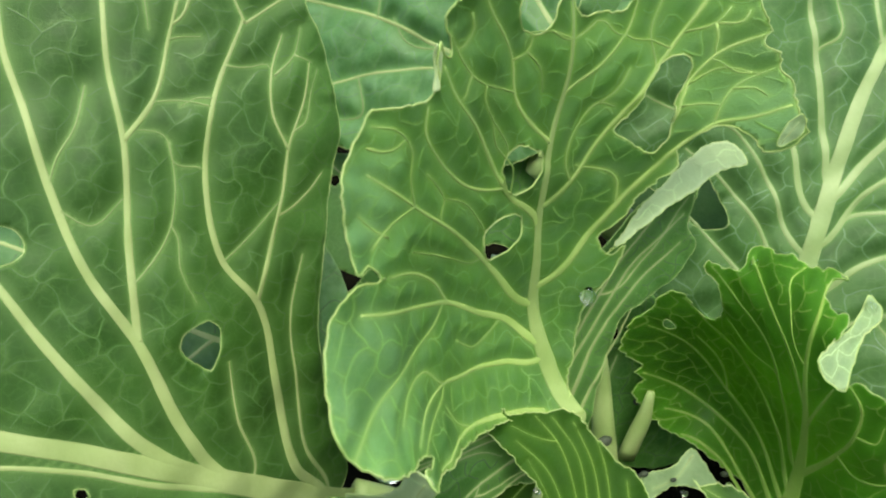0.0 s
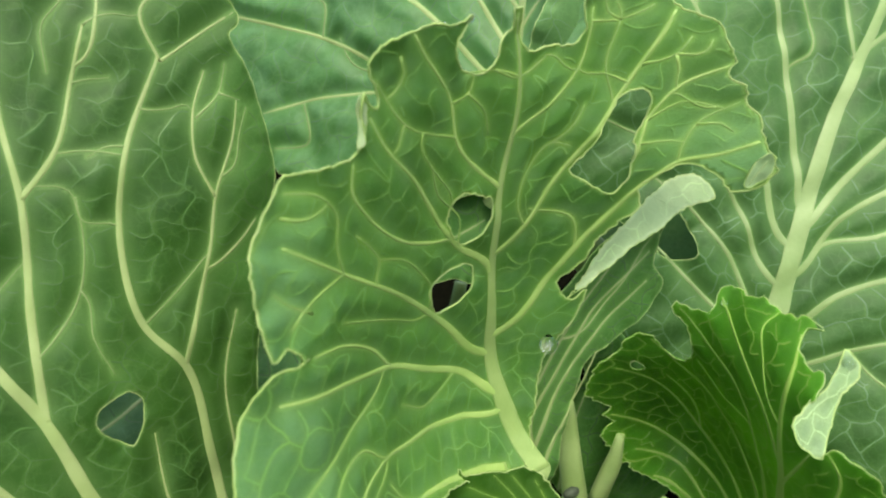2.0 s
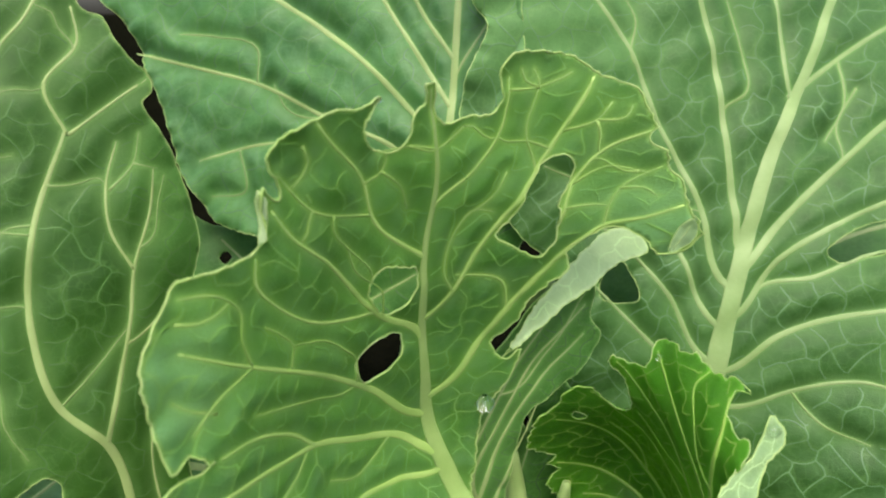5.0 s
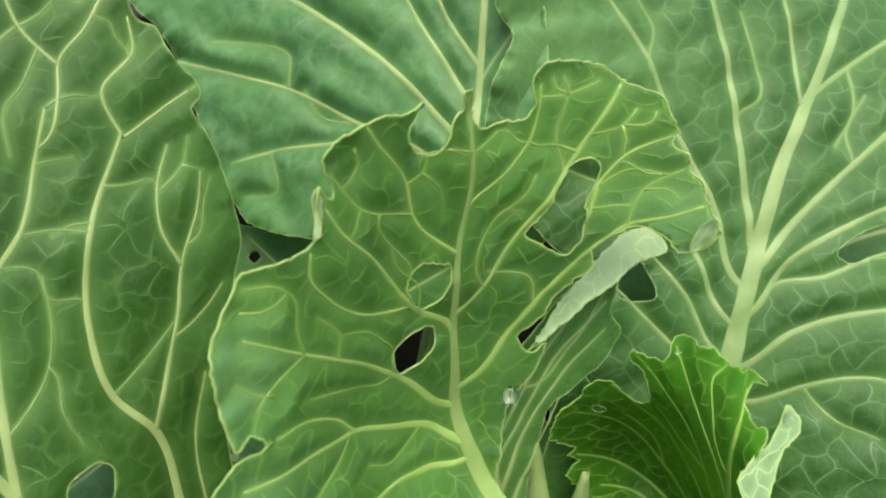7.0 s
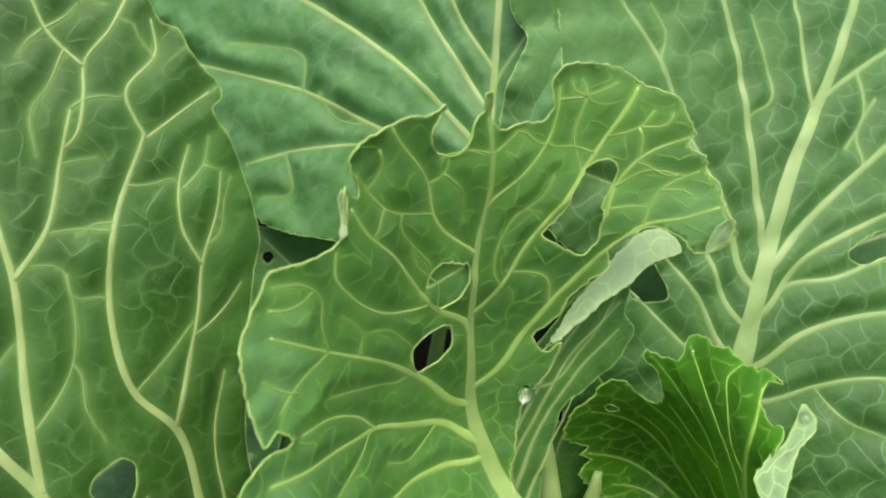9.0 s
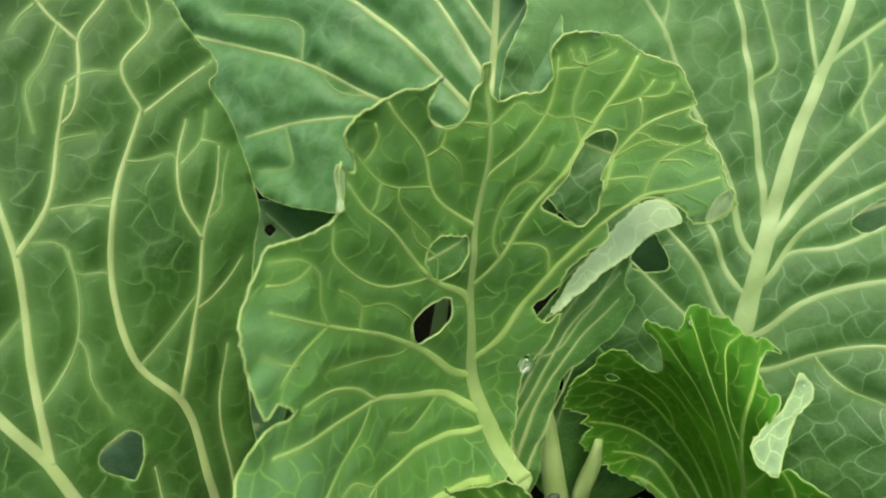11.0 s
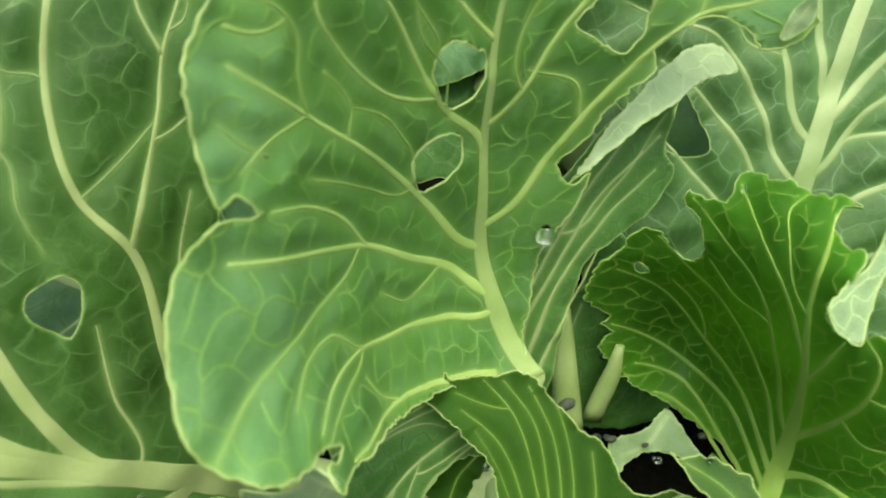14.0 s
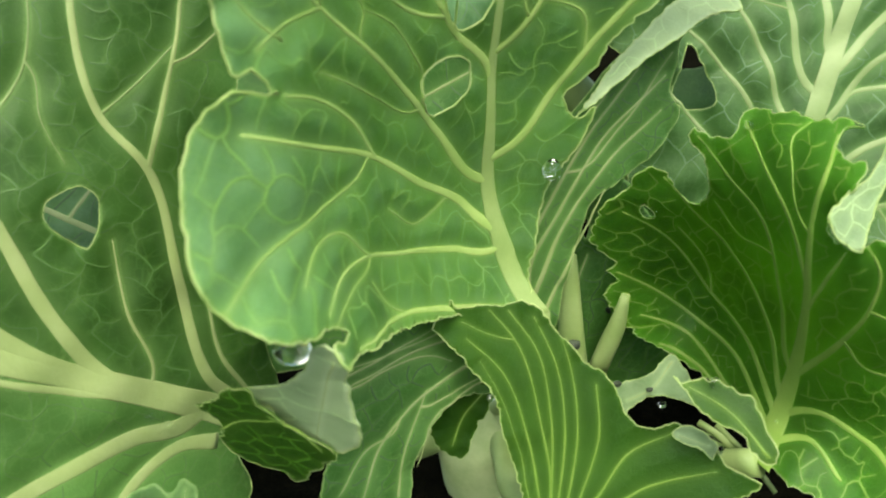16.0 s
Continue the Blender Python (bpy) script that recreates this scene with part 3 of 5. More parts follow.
leaf.vein(2.7, 1.3, (-22.3, -16.8), (-20.4, 9.0), (-17.1, 37.2), (-17.7, 56.5), (-16.1, 74.0), (-13.5, 91.5))
leaf.vein(1.7, 0.9, (-17.1, 37.2), (-8.3, 47.1), (-1.1, 64.9), (3.5, 76.9))
leaf.vein(4.3, 1.4, (28.0, -86.4), (18.1, -70.4), (14.5, -41.4), (11.8, -12.5), (3.5, 1.0), (1.8, 21.6), (7.0, 44.8), (19.3, 68.7))
leaf.vein(1.8, 0.7, (11.8, -12.5), (18.7, 4.4), (24.3, 19.1), (27.7, 31.5), (35.1, 46.9), (37.8, 56.7))
leaf.vein(1.1, 0.5, (27.7, 31.5), (24.2, 42.4), (25.4, 53.7), (30.3, 64.8))
leaf.vein(1.1, 0.5, (22.5, 12.5), (31.6, 17.5), (38.5, 23.8))
leaf.vein(1.9, 0.5, (30.6, -85.9), (22.1, -64.0), (21.5, -41.8), (22.4, -17.6), (28.4, -0.7))
leaf.vein(1.3, 0.5, (3.5, -65.5), (0.8, -45.8), (0.8, -28.0))
leaf.vein(0.7, 0.5, (7.0, 44.8), (-1.0, 47.0), (-8.3, 47.1))
leaf.vein(0.8, 0.5, (-36.0, 27.4), (-33.0, 34.2), (-28.1, 41.0), (-23.7, 52.3))
leaf.vein(0.8, 0.5, (-20.2, -0.2), (-9.6, 12.0), (-6.2, 24.0), (-5.7, 36.3))
leaf.vein(0.7, 0.4, (3.5, 1.0), (12.0, 7.1), (24.0, 17.4))
leaf.vein(0.7, 0.3, (2.0, 27.9), (-5.2, 30.1), (-6.9, 37.9), (-16.1, 40.1))
leaf.vein(0.7, 0.3, (-35.1, 21.5), (-28.3, 16.2), (-19.3, 22.5))
leaf.vein(0.7, 0.3, (-8.2, 11.8), (-8.4, 0.7), (-5.4, -9.6))
leaf.vein(1.0, 0.7, (19.7, 67.6), (17.0, 79.5), (26.7, 90.3), (26.9, 98.2))
leaf.vein(1.0, 0.5, (19.7, 67.6), (31.4, 74.5), (40.6, 79.5))
leaf.vein(1.0, 0.7, (8.7, 87.3), (2.4, 96.7), (0.3, 106.4))
leaf.vein(1.0, 0.7, (0.5, 67.8), (7.4, 81.1), (8.9, 88.0), (16.5, 95.9), (23.1, 105.4))
leaf.vein(7.0, 4.0, (9.9, -80.9), (-3.1, -78.8), (-21.0, -79.7), (-35.2, -80.6))
leaf.vein(5.6, 3.0, (17.7, -90.2), (7.4, -86.6), (-2.0, -88.4), (-11.1, -93.0))
leaf.vein(2.7, 1.3, (1.2, -68.6), (-20.9, -58.2), (-43.5, -44.3), (-56.7, -38.4), (-69.1, -35.2))
leaf.vein(0.75, 0.3, (6.6, 78.8), (10.9, 79.5), (16.1, 79.0))
leaf.vein(0.75, 0.3, (25.4, 89.1), (23.1, 93.3), (22.5, 96.9), (19.5, 98.6))
leaf.vein(0.75, 0.3, (14.7, 55.7), (19.7, 55.7), (24.6, 56.2), (26.0, 52.7))
leaf.vein(0.75, 0.3, (26.0, 52.7), (33.1, 58.8), (36.1, 66.6))
leaf.vein(0.75, 0.3, (33.1, 58.8), (39.0, 56.7))
leaf.vein(0.75, 0.3, (8.1, 47.1), (2.9, 47.4), (-1.4, 45.3))
leaf.vein(0.75, 0.3, (-0.1, 63.9), (7.1, 64.3))
leaf.vein(0.75, 0.3, (1.3, 96.9), (7.5, 100.0), (11.8, 103.6), (17.0, 102.5))
leaf.vein(0.75, 0.3, (1.3, 96.9), (-2.9, 93.8), (-5.4, 90.6))
leaf.vein(0.75, 0.3, (4.3, 90.4), (-1.2, 81.8), (-4.3, 78.7), (-6.3, 66.3))
leaf.vein(0.75, 0.3, (33.1, 38.2), (37.6, 48.8), (40.4, 54.9))
leaf.fold((24.0, -60.0), (35.0, 60.0), 3.6)
leaf.fold((-76.7, -30.0), (44.5, -112.0), -4.0)
# Sky sheen painted on the waxy leaf base and right margin.
leaf.waxy_sheen((-20.0, -100.0), 38.0, 0.9)
leaf.waxy_sheen((5.0, -108.0), 26.0, 0.8)
leaf.waxy_sheen((45.0, 58.0), 13.0, 0.5)
leaf.waxy_sheen((46.0, 34.0), 13.0, 0.5)
leaf.waxy_sheen((40.0, 8.0), 12.0, 0.4)
big = grow(leaf, "cabbage_leaf", "large upright green cabbage leaf with round holes, pale branching veins", UPRIGHT, rib=RIB, rim=0.2, step=1.5, quilt=1.15, ruffle=0.4, tooth=0.14, seed=1, net=NET_UPRIGHT, mesh_size=7.5, wide=0.4, thin=RIB_FAINT)
petiole(big, leaf, leaf.veins[0][2][0], STEM, 0.009, 0.009)

# the eaten leaf in the middle
leaf = Sheet((0.025, 0.162, 0.295), 40, 8, (14.63, 12.94, -37.33, -70.98, -38.94, -1.72, -73.27, 73.35, 40.87, 35.45, 11.74, 22.79, 7.24, -5.92, -33.96))
leaf.margin((-46.5, -9.9), (-47.3, -8.3), (-51.1, -6.1), (-53.9, -7.0), (-55.0, -1.9), (-55.4, 5.3), (-55.5, 11.2), (-53.8, 16.3), (-51.1, 19.9), (-48.2, 23.5), (-45.3, 26.4), (-39.1, 26.6), (-33.6, 27.2), (-30.0, 27.6), (-28.2, 29.0), (-27.4, 32.5), (-27.8, 36.8), (-26.9, 39.8), (-25.1, 37.4), (-23.2, 36.3), (-22.7, 38.4), (-24.8, 42.7), (-25.4, 45.1), (-22.4, 48.0), (-15.1, 50.5), (-8.9, 51.9), (-3.2, 51.7), (1.8, 53.5), (0.1, 51.1), (-1.9, 48.9), (-1.5, 44.4), (2.6, 42.1), (7.8, 41.7), (10.1, 44.1), (11.3, 49.1), (15.3, 51.0), (14.5, 54.6), (17.1, 54.9))
leaf.margin((17.7, 49.7), (20.1, 45.6), (26.4, 46.6), (31.8, 46.3), (34.1, 49.0), (33.7, 56.5), (36.1, 58.9), (44.7, 58.7), (51.2, 56.5), (54.7, 52.5), (61.6, 47.9), (63.7, 41.1), (64.8, 38.1), (63.7, 34.9), (65.7, 32.1), (66.5, 27.5), (68.2, 23.5), (68.9, 18.1), (69.8, 13.9), (70.2, 10.7), (69.1, 7.7), (67.3, 5.9), (64.8, 5.6), (63.6, 8.8), (60.9, 12.8), (57.6, 13.7), (53.9, 11.2), (51.6, 9.0), (52.2, 3.3), (49.7, -0.2), (46.5, -5.2), (44.2, -12.4), (40.3, -19.7), (44.1, -24.8), (46.4, -22.3), (44.4, -34.5), (41.5, -40.9))
leaf.margin((38.8, -55.3), (36.3, -66.8), (33.4, -76.7), (30.1, -78.6), (24.5, -78.2), (18.0, -76.1), (-0.7, -69.9), (-24.7, -62.5), (-40.2, -58.0), (-47.4, -55.2), (-47.1, -53.0), (-43.2, -54.3), (-41.2, -53.9), (-45.1, -51.0), (-53.3, -49.1), (-60.9, -45.4), (-66.2, -40.8), (-67.9, -38.1), (-69.0, -33.2), (-68.4, -29.4), (-67.2, -23.2), (-64.3, -16.7))
leaf.margin((-60.5, -12.2), (-57.8, -10.6), (-54.7, -9.5), (-48.4, -10.2), (-44.9, -10.3))
leaf.hole((1.8, 8.7), (5.0, 13.3), (11.8, 11.9), (16.1, 10.3), (16.7, 5.0), (13.8, 0.7), (9.3, -1.0), (4.3, 2.9))
leaf.hole((-0.7, -11.6), (3.1, -7.6), (14.2, -8.9), (14.4, -13.3), (10.1, -18.3), (4.8, -20.1), (0.2, -15.7))
leaf.hole((36.6, 14.4), (39.5, 20.0), (43.5, 30.3), (45.7, 33.2), (48.7, 34.0), (50.7, 32.1), (50.8, 27.6), (48.4, 22.5), (48.7, 15.3), (47.7, 9.6), (46.3, 7.3), (41.7, 9.8), (38.7, 12.3))
leaf.vein(7.8, 1.3, (34.5, -80.6), (31.0, -65.2), (28.1, -52.2), (21.9, -14.9), (18.2, 13.0), (19.0, 30.0), (17.9, 42.9), (16.2, 53.8))
leaf.vein(2.6, 0.7, (21.5, -12.8), (5.0, 1.0), (-10.8, 19.5), (-21.4, 29.2), (-25.1, 35.0))
leaf.vein(1.2, 0.6, (1.7, 2.1), (-13.9, 6.0), (-25.1, 14.4), (-30.0, 21.3), (-29.6, 26.3))
leaf.vein(3.3, 0.7, (25.2, -39.7), (6.3, -23.3), (-13.4, -8.1), (-32.7, 3.7), (-47.5, 13.3))
leaf.vein(0.7, 0.4, (-32.7, 3.7), (-34.4, 11.2), (-33.9, 16.2), (-38.4, 21.6), (-45.8, 23.4))
leaf.vein(0.7, 0.5, (-32.7, 3.7), (-41.2, 1.0), (-48.0, -3.2))
leaf.vein(3.4, 0.9, (27.3, -54.0), (16.4, -43.7), (1.8, -36.4), (-16.3, -26.7), (-40.4, -19.9), (-54.1, -16.0))
leaf.vein(1.3, 0.6, (-16.3, -26.7), (-25.1, -17.4), (-34.8, -12.3), (-43.5, -10.8))
leaf.vein(1.5, 0.6, (18.2, 13.0), (1.3, 27.8), (-1.2, 35.9), (-11.1, 47.0), (-13.5, 50.3))
leaf.vein(0.6, 0.5, (1.3, 27.8), (-14.8, 32.5), (-23.3, 41.8))
leaf.vein(1.8, 1.0, (23.0, -4.8), (32.6, 11.5), (40.3, 24.6), (46.7, 37.2), (52.9, 49.3), (54.1, 51.9))
leaf.vein(2.8, 1.0, (30.6, -30.8), (37.8, -17.2), (45.3, -1.4), (52.6, 9.8), (57.0, 14.4), (63.2, 15.7), (68.2, 18.2))
leaf.vein(1.1, 0.5, (19.7, 26.8), (27.9, 32.8), (34.4, 42.0), (36.0, 54.3))
leaf.vein(1.0, 0.6, (48.6, 16.1), (50.9, 26.0), (56.8, 34.2), (64.0, 37.4))
leaf.vein(0.7, 0.4, (57.0, 14.9), (60.1, 24.7), (65.7, 28.4))
leaf.vein(0.7, 0.4, (43.4, 31.8), (40.7, 41.1), (42.9, 50.7))
leaf.vein(0.9, 0.4, (42.2, -8.3), (39.2, 1.5), (27.5, 5.7))
leaf.vein(0.7, 0.4, (18.2, 40.1), (10.4, 42.0), (2.6, 41.9))
leaf.vein(0.7, 0.4, (6.1, 6.5), (-2.9, 15.6), (-5.5, 22.3))
leaf.vein(0.6, 0.4, (50.9, 26.0), (57.0, 29.7), (63.6, 27.2))
leaf.vein(2.6, 0.6, (27.8, -60.3), (13.1, -57.0), (-15.1, -49.4), (-25.4, -46.2), (-37.0, -45.6), (-45.0, -49.2))
leaf.vein(0.9, 0.4, (-25.1, -45.7), (-34.0, -38.2), (-42.4, -38.3), (-48.7, -42.9))
leaf.vein(2.6, 0.6, (24.5, -76.7), (5.8, -70.4), (-15.8, -62.5), (-39.6, -57.6))
leaf.vein(0.6, 0.2, (-24.5, -47.2), (-34.3, -48.9), (-44.6, -51.7))
leaf.vein(0.7, 0.4, (-22.3, -28.1), (-40.0, -32.8), (-56.9, -36.1), (-66.0, -40.3))
leaf.vein(0.6, 0.2, (-15.8, -62.5), (-22.0, -57.9), (-26.0, -51.4))
leaf.vein(0.7, 0.4, (-47.3, 19.0), (-43.0, 17.7), (-38.7, 18.3))
leaf.vein(0.7, 0.4, (-22.1, -2.3), (-21.4, 3.5), (-23.9, 6.9), (-28.3, 10.9))
leaf.vein(0.7, 0.4, (-0.6, -10.4), (-5.8, -4.5), (-11.6, 0.3), (-18.0, 2.7), (-21.4, 3.5))
leaf.vein(0.7, 0.4, (-42.3, -1.7), (-47.7, 1.8), (-51.0, 5.3))
leaf.vein(0.7, 0.4, (-3.3, -18.2), (-15.6, -14.0), (-24.6, -10.4), (-33.6, -7.4))
leaf.vein(0.7, 0.4, (12.4, -42.4), (8.4, -44.2), (-0.5, -46.4), (-12.9, -39.4))
leaf.vein(0.7, 0.4, (-16.9, 46.2), (-15.6, 43.0), (-17.7, 39.6))
leaf.vein(0.7, 0.4, (-15.4, 32.0), (-16.7, 28.4), (-18.8, 26.5))
leaf.vein(0.7, 0.4, (-1.2, 35.6), (3.5, 37.5), (4.5, 40.7))
leaf.vein(0.7, 0.4, (3.5, 37.5), (9.0, 32.9), (11.5, 27.2))
leaf.vein(0.7, 0.4, (-9.6, 27.9), (-5.4, 21.7), (-2.2, 18.6), (2.4, 12.4))
leaf.vein(0.7, 0.4, (24.3, 6.2), (24.9, 15.5), (30.5, 23.0), (35.1, 21.6))
leaf.vein(0.7, 0.4, (31.8, 23.8), (35.0, 27.2), (36.6, 31.6))
leaf.vein(0.7, 0.4, (40.7, 38.7), (36.6, 39.1), (34.3, 40.2))
leaf.vein(0.7, 0.4, (42.9, 50.7), (43.0, 52.6), (41.9, 55.5))
leaf.vein(0.7, 0.4, (43.0, 51.1), (48.0, 52.6), (49.9, 53.7))
leaf.vein(0.7, 0.4, (43.0, 51.1), (39.9, 53.0), (39.0, 55.8))
leaf.vein(0.7, 0.4, (48.3, 39.9), (54.6, 41.5), (57.4, 45.4))
leaf.vein(0.7, 0.4, (54.6, 41.5), (55.6, 37.6), (55.5, 34.6))
leaf.vein(0.7, 0.4, (54.6, 41.5), (59.9, 41.4), (61.0, 44.1))
leaf.vein(0.7, 0.4, (49.2, 20.0), (53.0, 20.3), (57.1, 19.7))
leaf.vein(0.7, 0.4, (61.0, 27.7), (59.1, 28.8), (56.5, 31.5))
leaf.vein(0.7, 0.4, (59.3, 23.7), (62.9, 23.6), (64.8, 21.0))
leaf.vein(0.7, 0.4, (17.7, 39.9), (22.5, 42.0), (25.4, 44.4))
leaf.vein(0.7, 0.4, (33.6, 40.3), (30.4, 41.5), (27.9, 44.0))
# Waxy lobes, with their sheen painted in.
leaf.waxy_sheen((-60.0, -34.0), 22.0, 0.35)
leaf.waxy_sheen((-52.0, 6.0), 13.0, 0.45)
leaf.waxy_sheen((66.0, 14.0), 12.0, 0.5)
eaten = grow(leaf, "cabbage_leaf", "ragged light green cabbage leaf eaten into holes, lobed margin", FRESH, rib=RIB_BRIGHT, mid=RIB_MID, rim=0.4, step=1.1, quilt=1.15, ruffle=0.3, tooth=0.3, seed=2, net=NET_FRESH, mesh_size=7.5, wide=0.42, thin=RIB_FINE)
petiole(eaten, leaf, leaf.veins[0][2][0], STEM, 0.005, 0.004)
middle = leaf

leaf = Sheet((0.097, 0.177, 0.311), 0, 10, (-0.00, -0.01, -17.62))
leaf.margin((-4.5, -3.6), (-4.2, -0.7), (-2.5, 2.7), (0.5, 4.7), (2.0, 2.1), (0.3, -1.6))
leaf.vein(0.3, 0.2, (-3.7, -3.1), (0.1, 2.9))
grow(leaf, "curled_tip", "small rolled pale tip at the margin of the eaten leaf", CURL_SHADED, FRESH, rim=0.22, step=0.7, quilt=0.3, tooth=0.2, seed=21)
leaf = Sheet((0.001, 0.146, 0.33), 35, 0, (0.22, 9.80, 0.00))
leaf.margin((0.9, 4.5), (1.9, 3.6), (2.4, 0.8), (1.7, -2.7), (0.4, -5.7), (-0.4, -5.7), (0.4, -2.4), (0.2, 1.6))
grow(leaf, "curled_tip", "whitish rolled edge on the lobe of the eaten leaf", UNDER, FRESH, rim=0.12, step=0.7, quilt=0.3, tooth=0.2, seed=22)

# its folded lower half and its turned-over strip
leaf = Sheet((0.056, 0.204, 0.25), 10, 0, (-0.44, 4.57, -0.96))
leaf.margin((-18.0, -23.0), (-16.4, -1.3), (-8.2, 13.1), (-0.6, 20.6), (6.6, 30.4), (15.5, 38.3), (26.3, 43.8), (30.0, 43.7), (28.0, 38.5), (27.9, 30.0), (27.1, 24.3), (30.8, 18.5), (25.0, 7.4), (15.4, -0.9), (7.2, -7.3), (3.2, -21.8), (-0.0, -37.3), (-2.7, -51.6), (-7.0, -57.5), (-14.1, -47.6))
leaf.vein(2.1, 0.7, (-10.0, -39.9), (-1.0, -13.8), (9.6, 3.1), (25.1, 18.9))
leaf.vein(1.8, 0.7, (-11.4, -31.6), (-3.1, -9.8), (8.7, 11.8), (25.3, 28.6))
leaf.vein(1.8, 0.7, (-13.4, -27.4), (-6.8, -7.6), (3.5, 12.2), (16.5, 30.6))
leaf.vein(1.7, 0.7, (-14.7, -19.6), (-8.7, -3.9), (0.1, 12.5), (7.4, 23.3))
leaf.vein(1.7, 0.7, (-7.6, -48.7), (1.8, -25.5), (10.4, -4.0))
leaf.vein(0.9, 0.4, (1.1, 2.2), (13.5, 14.8), (26.1, 34.8))
wing = grow(leaf, "folded_lobe", "folded lower lobe of the eaten leaf with close parallel veins", BLUE, rib=RIB, rim=0.12, tooth=0.12, step=1.4, quilt=0.6, seed=3, net=NET_REAR, mesh_size=6.0, wide=0.4)
leaf = Sheet((0.073, 0.202, 0.286), 0, 0, (-4.76, -80.56, 132.33, 303.78, -70.53, -45.16))
leaf.margin((17.0, 16.5), (11.4, 15.1), (6.6, 11.8), (-1.0, 4.8), (-8.2, -2.6), (-13.7, -9.9), (-18.4, -16.6), (-19.6, -18.1), (-16.5, -14.9), (-10.6, -9.5), (-2.9, -2.4), (5.3, 3.1), (17.2, 9.7), (25.2, 11.0), (24.6, 13.0), (22.0, 15.3), (19.2, 16.5))
strip = grow(leaf, "curled_strip", "pale underside of a turned-over strip of eaten leaf", UNDER, FRESH, rib=RIB, rim=0.25, step=1.0, quilt=0.4, tooth=0.25, seed=4, net=NET_CURL, mesh_size=6.0, wide=0.35)

# the small toothed leaf in front
leaf = Sheet((0.102, 0.175, 0.241), -38, 12, (0.65, -142.26, -78.63, -4.96, 90.80, 125.62, 682.42, -34.60, 335.81, 405.94))
leaf.margin((-23.9, -49.4), (-39.5, -42.9), (-45.1, -35.6), (-46.8, -26.5), (-45.6, -25.2), (-47.4, -21.6), (-46.0, -19.4), (-47.6, -14.9), (-48.4, -11.4), (-46.5, -2.3), (-44.9, 1.9), (-40.9, 6.2), (-39.4, 10.0), (-34.7, 14.0), (-33.1, 12.5), (-30.4, 6.5), (-25.8, 4.6), (-22.3, 7.4), (-23.7, 18.4), (-28.0, 24.9), (-26.8, 26.2), (-23.0, 24.9), (-16.8, 25.7), (-16.3, 29.2), (-16.5, 32.5), (-12.5, 33.6), (-6.5, 33.0), (-4.4, 33.6), (1.9, 32.2), (6.9, 32.4), (10.0, 33.0), (13.8, 31.5))
leaf.margin((10.5, 30.5), (9.5, 28.5), (11.5, 24.7), (14.8, 23.5), (16.9, 24.2), (17.6, 20.4), (14.3, 13.5), (13.5, 10.0), (16.0, 6.8), (20.8, 6.8), (23.0, 9.2), (27.4, 7.8), (31.9, 5.4), (33.1, 2.3), (37.1, -2.7), (39.3, -1.5), (43.1, -4.3), (50.5, -17.5), (89.2, -120.5), (73.5, -102.1), (53.1, -75.9), (32.9, -61.5), (22.1, -58.6), (14.0, -57.1), (7.4, -53.5), (-7.1, -50.5))
leaf.hole((-39.8, 0.4), (-38.6, 2.0), (-37.4, 0.9), (-37.3, -2.2), (-38.8, -2.3))
leaf.vein(8.0, 1.2, (9.8, -57.9), (10.0, -54.6), (11.2, -35.2), (11.7, -8.2), (9.8, 12.4), (10.2, 23.8), (9.5, 29.1))
leaf.vein(2.2, 0.8, (8.8, -50.8), (-4.7, -42.2), (-26.3, -36.4), (-40.3, -27.5), (-46.0, -22.1))
leaf.vein(2.4, 0.7, (9.0, -47.2), (-4.8, -34.8), (-21.9, -26.2), (-36.5, -7.0), (-43.0, -0.7))
leaf.vein(2.4, 0.7, (9.7, -42.8), (0.7, -23.9), (-12.1, -9.5), (-26.2, 1.5), (-33.8, 11.5))
leaf.vein(2.3, 0.7, (10.8, -33.5), (4.6, -14.0), (-2.9, 5.2), (-16.4, 15.1), (-25.9, 24.4))
leaf.vein(1.6, 0.7, (11.0, -5.1), (4.3, 8.6), (-5.8, 19.5), (-15.0, 30.1))
leaf.vein(1.6, 0.8, (7.6, -52.8), (-8.2, -49.0), (-26.2, -42.0), (-40.0, -37.6))
leaf.vein(1.5, 0.8, (8.0, -54.4), (-2.8, -52.9), (-17.8, -49.0), (-32.7, -46.3))
leaf.vein(2.6, 0.7, (11.2, -35.2), (21.4, -16.0), (24.9, -6.3), (24.7, 4.1), (21.7, 7.9))
leaf.vein(1.6, 0.7, (12.1, -12.6), (16.5, 0.2), (18.4, 5.4))
leaf.vein(0.9, 0.5, (21.4, -16.0), (27.3, -22.5), (33.1, -22.6), (32.5, -12.2), (38.5, -6.5))
leaf.vein(2.4, 1.1, (11.0, -47.4), (20.6, -40.3), (30.9, -44.6), (41.5, -59.3))
leaf.vein(2.2, 0.9, (10.1, -53.3), (19.7, -48.3), (28.6, -55.4))
leaf.vein(0.8, 0.4, (7.6, 8.7), (1.9, 20.3), (-0.5, 27.7), (2.2, 31.6))
leaf.vein(0.8, 0.4, (24.9, -6.3), (29.4, -6.8), (30.5, -1.0))
leaf.vein(0.8, 0.4, (-0.2, -2.1), (-11.7, -1.0), (-20.0, 7.1))
leaf.vein(1.1, 0.5, (-21.9, -26.2), (-24.2, -15.5), (-31.9, -4.1))
toothed = grow(leaf, "cabbage_leaf", "small dark green young cabbage leaf with toothed chewed edge", DARK, rib=RIB_GREEN, rim=0.22, step=1.1, quilt=1.1, ruffle=0.3, tooth=0.5, seed=5, net=NET_TOOTHED, mesh_size=5.5, wide=0.42)
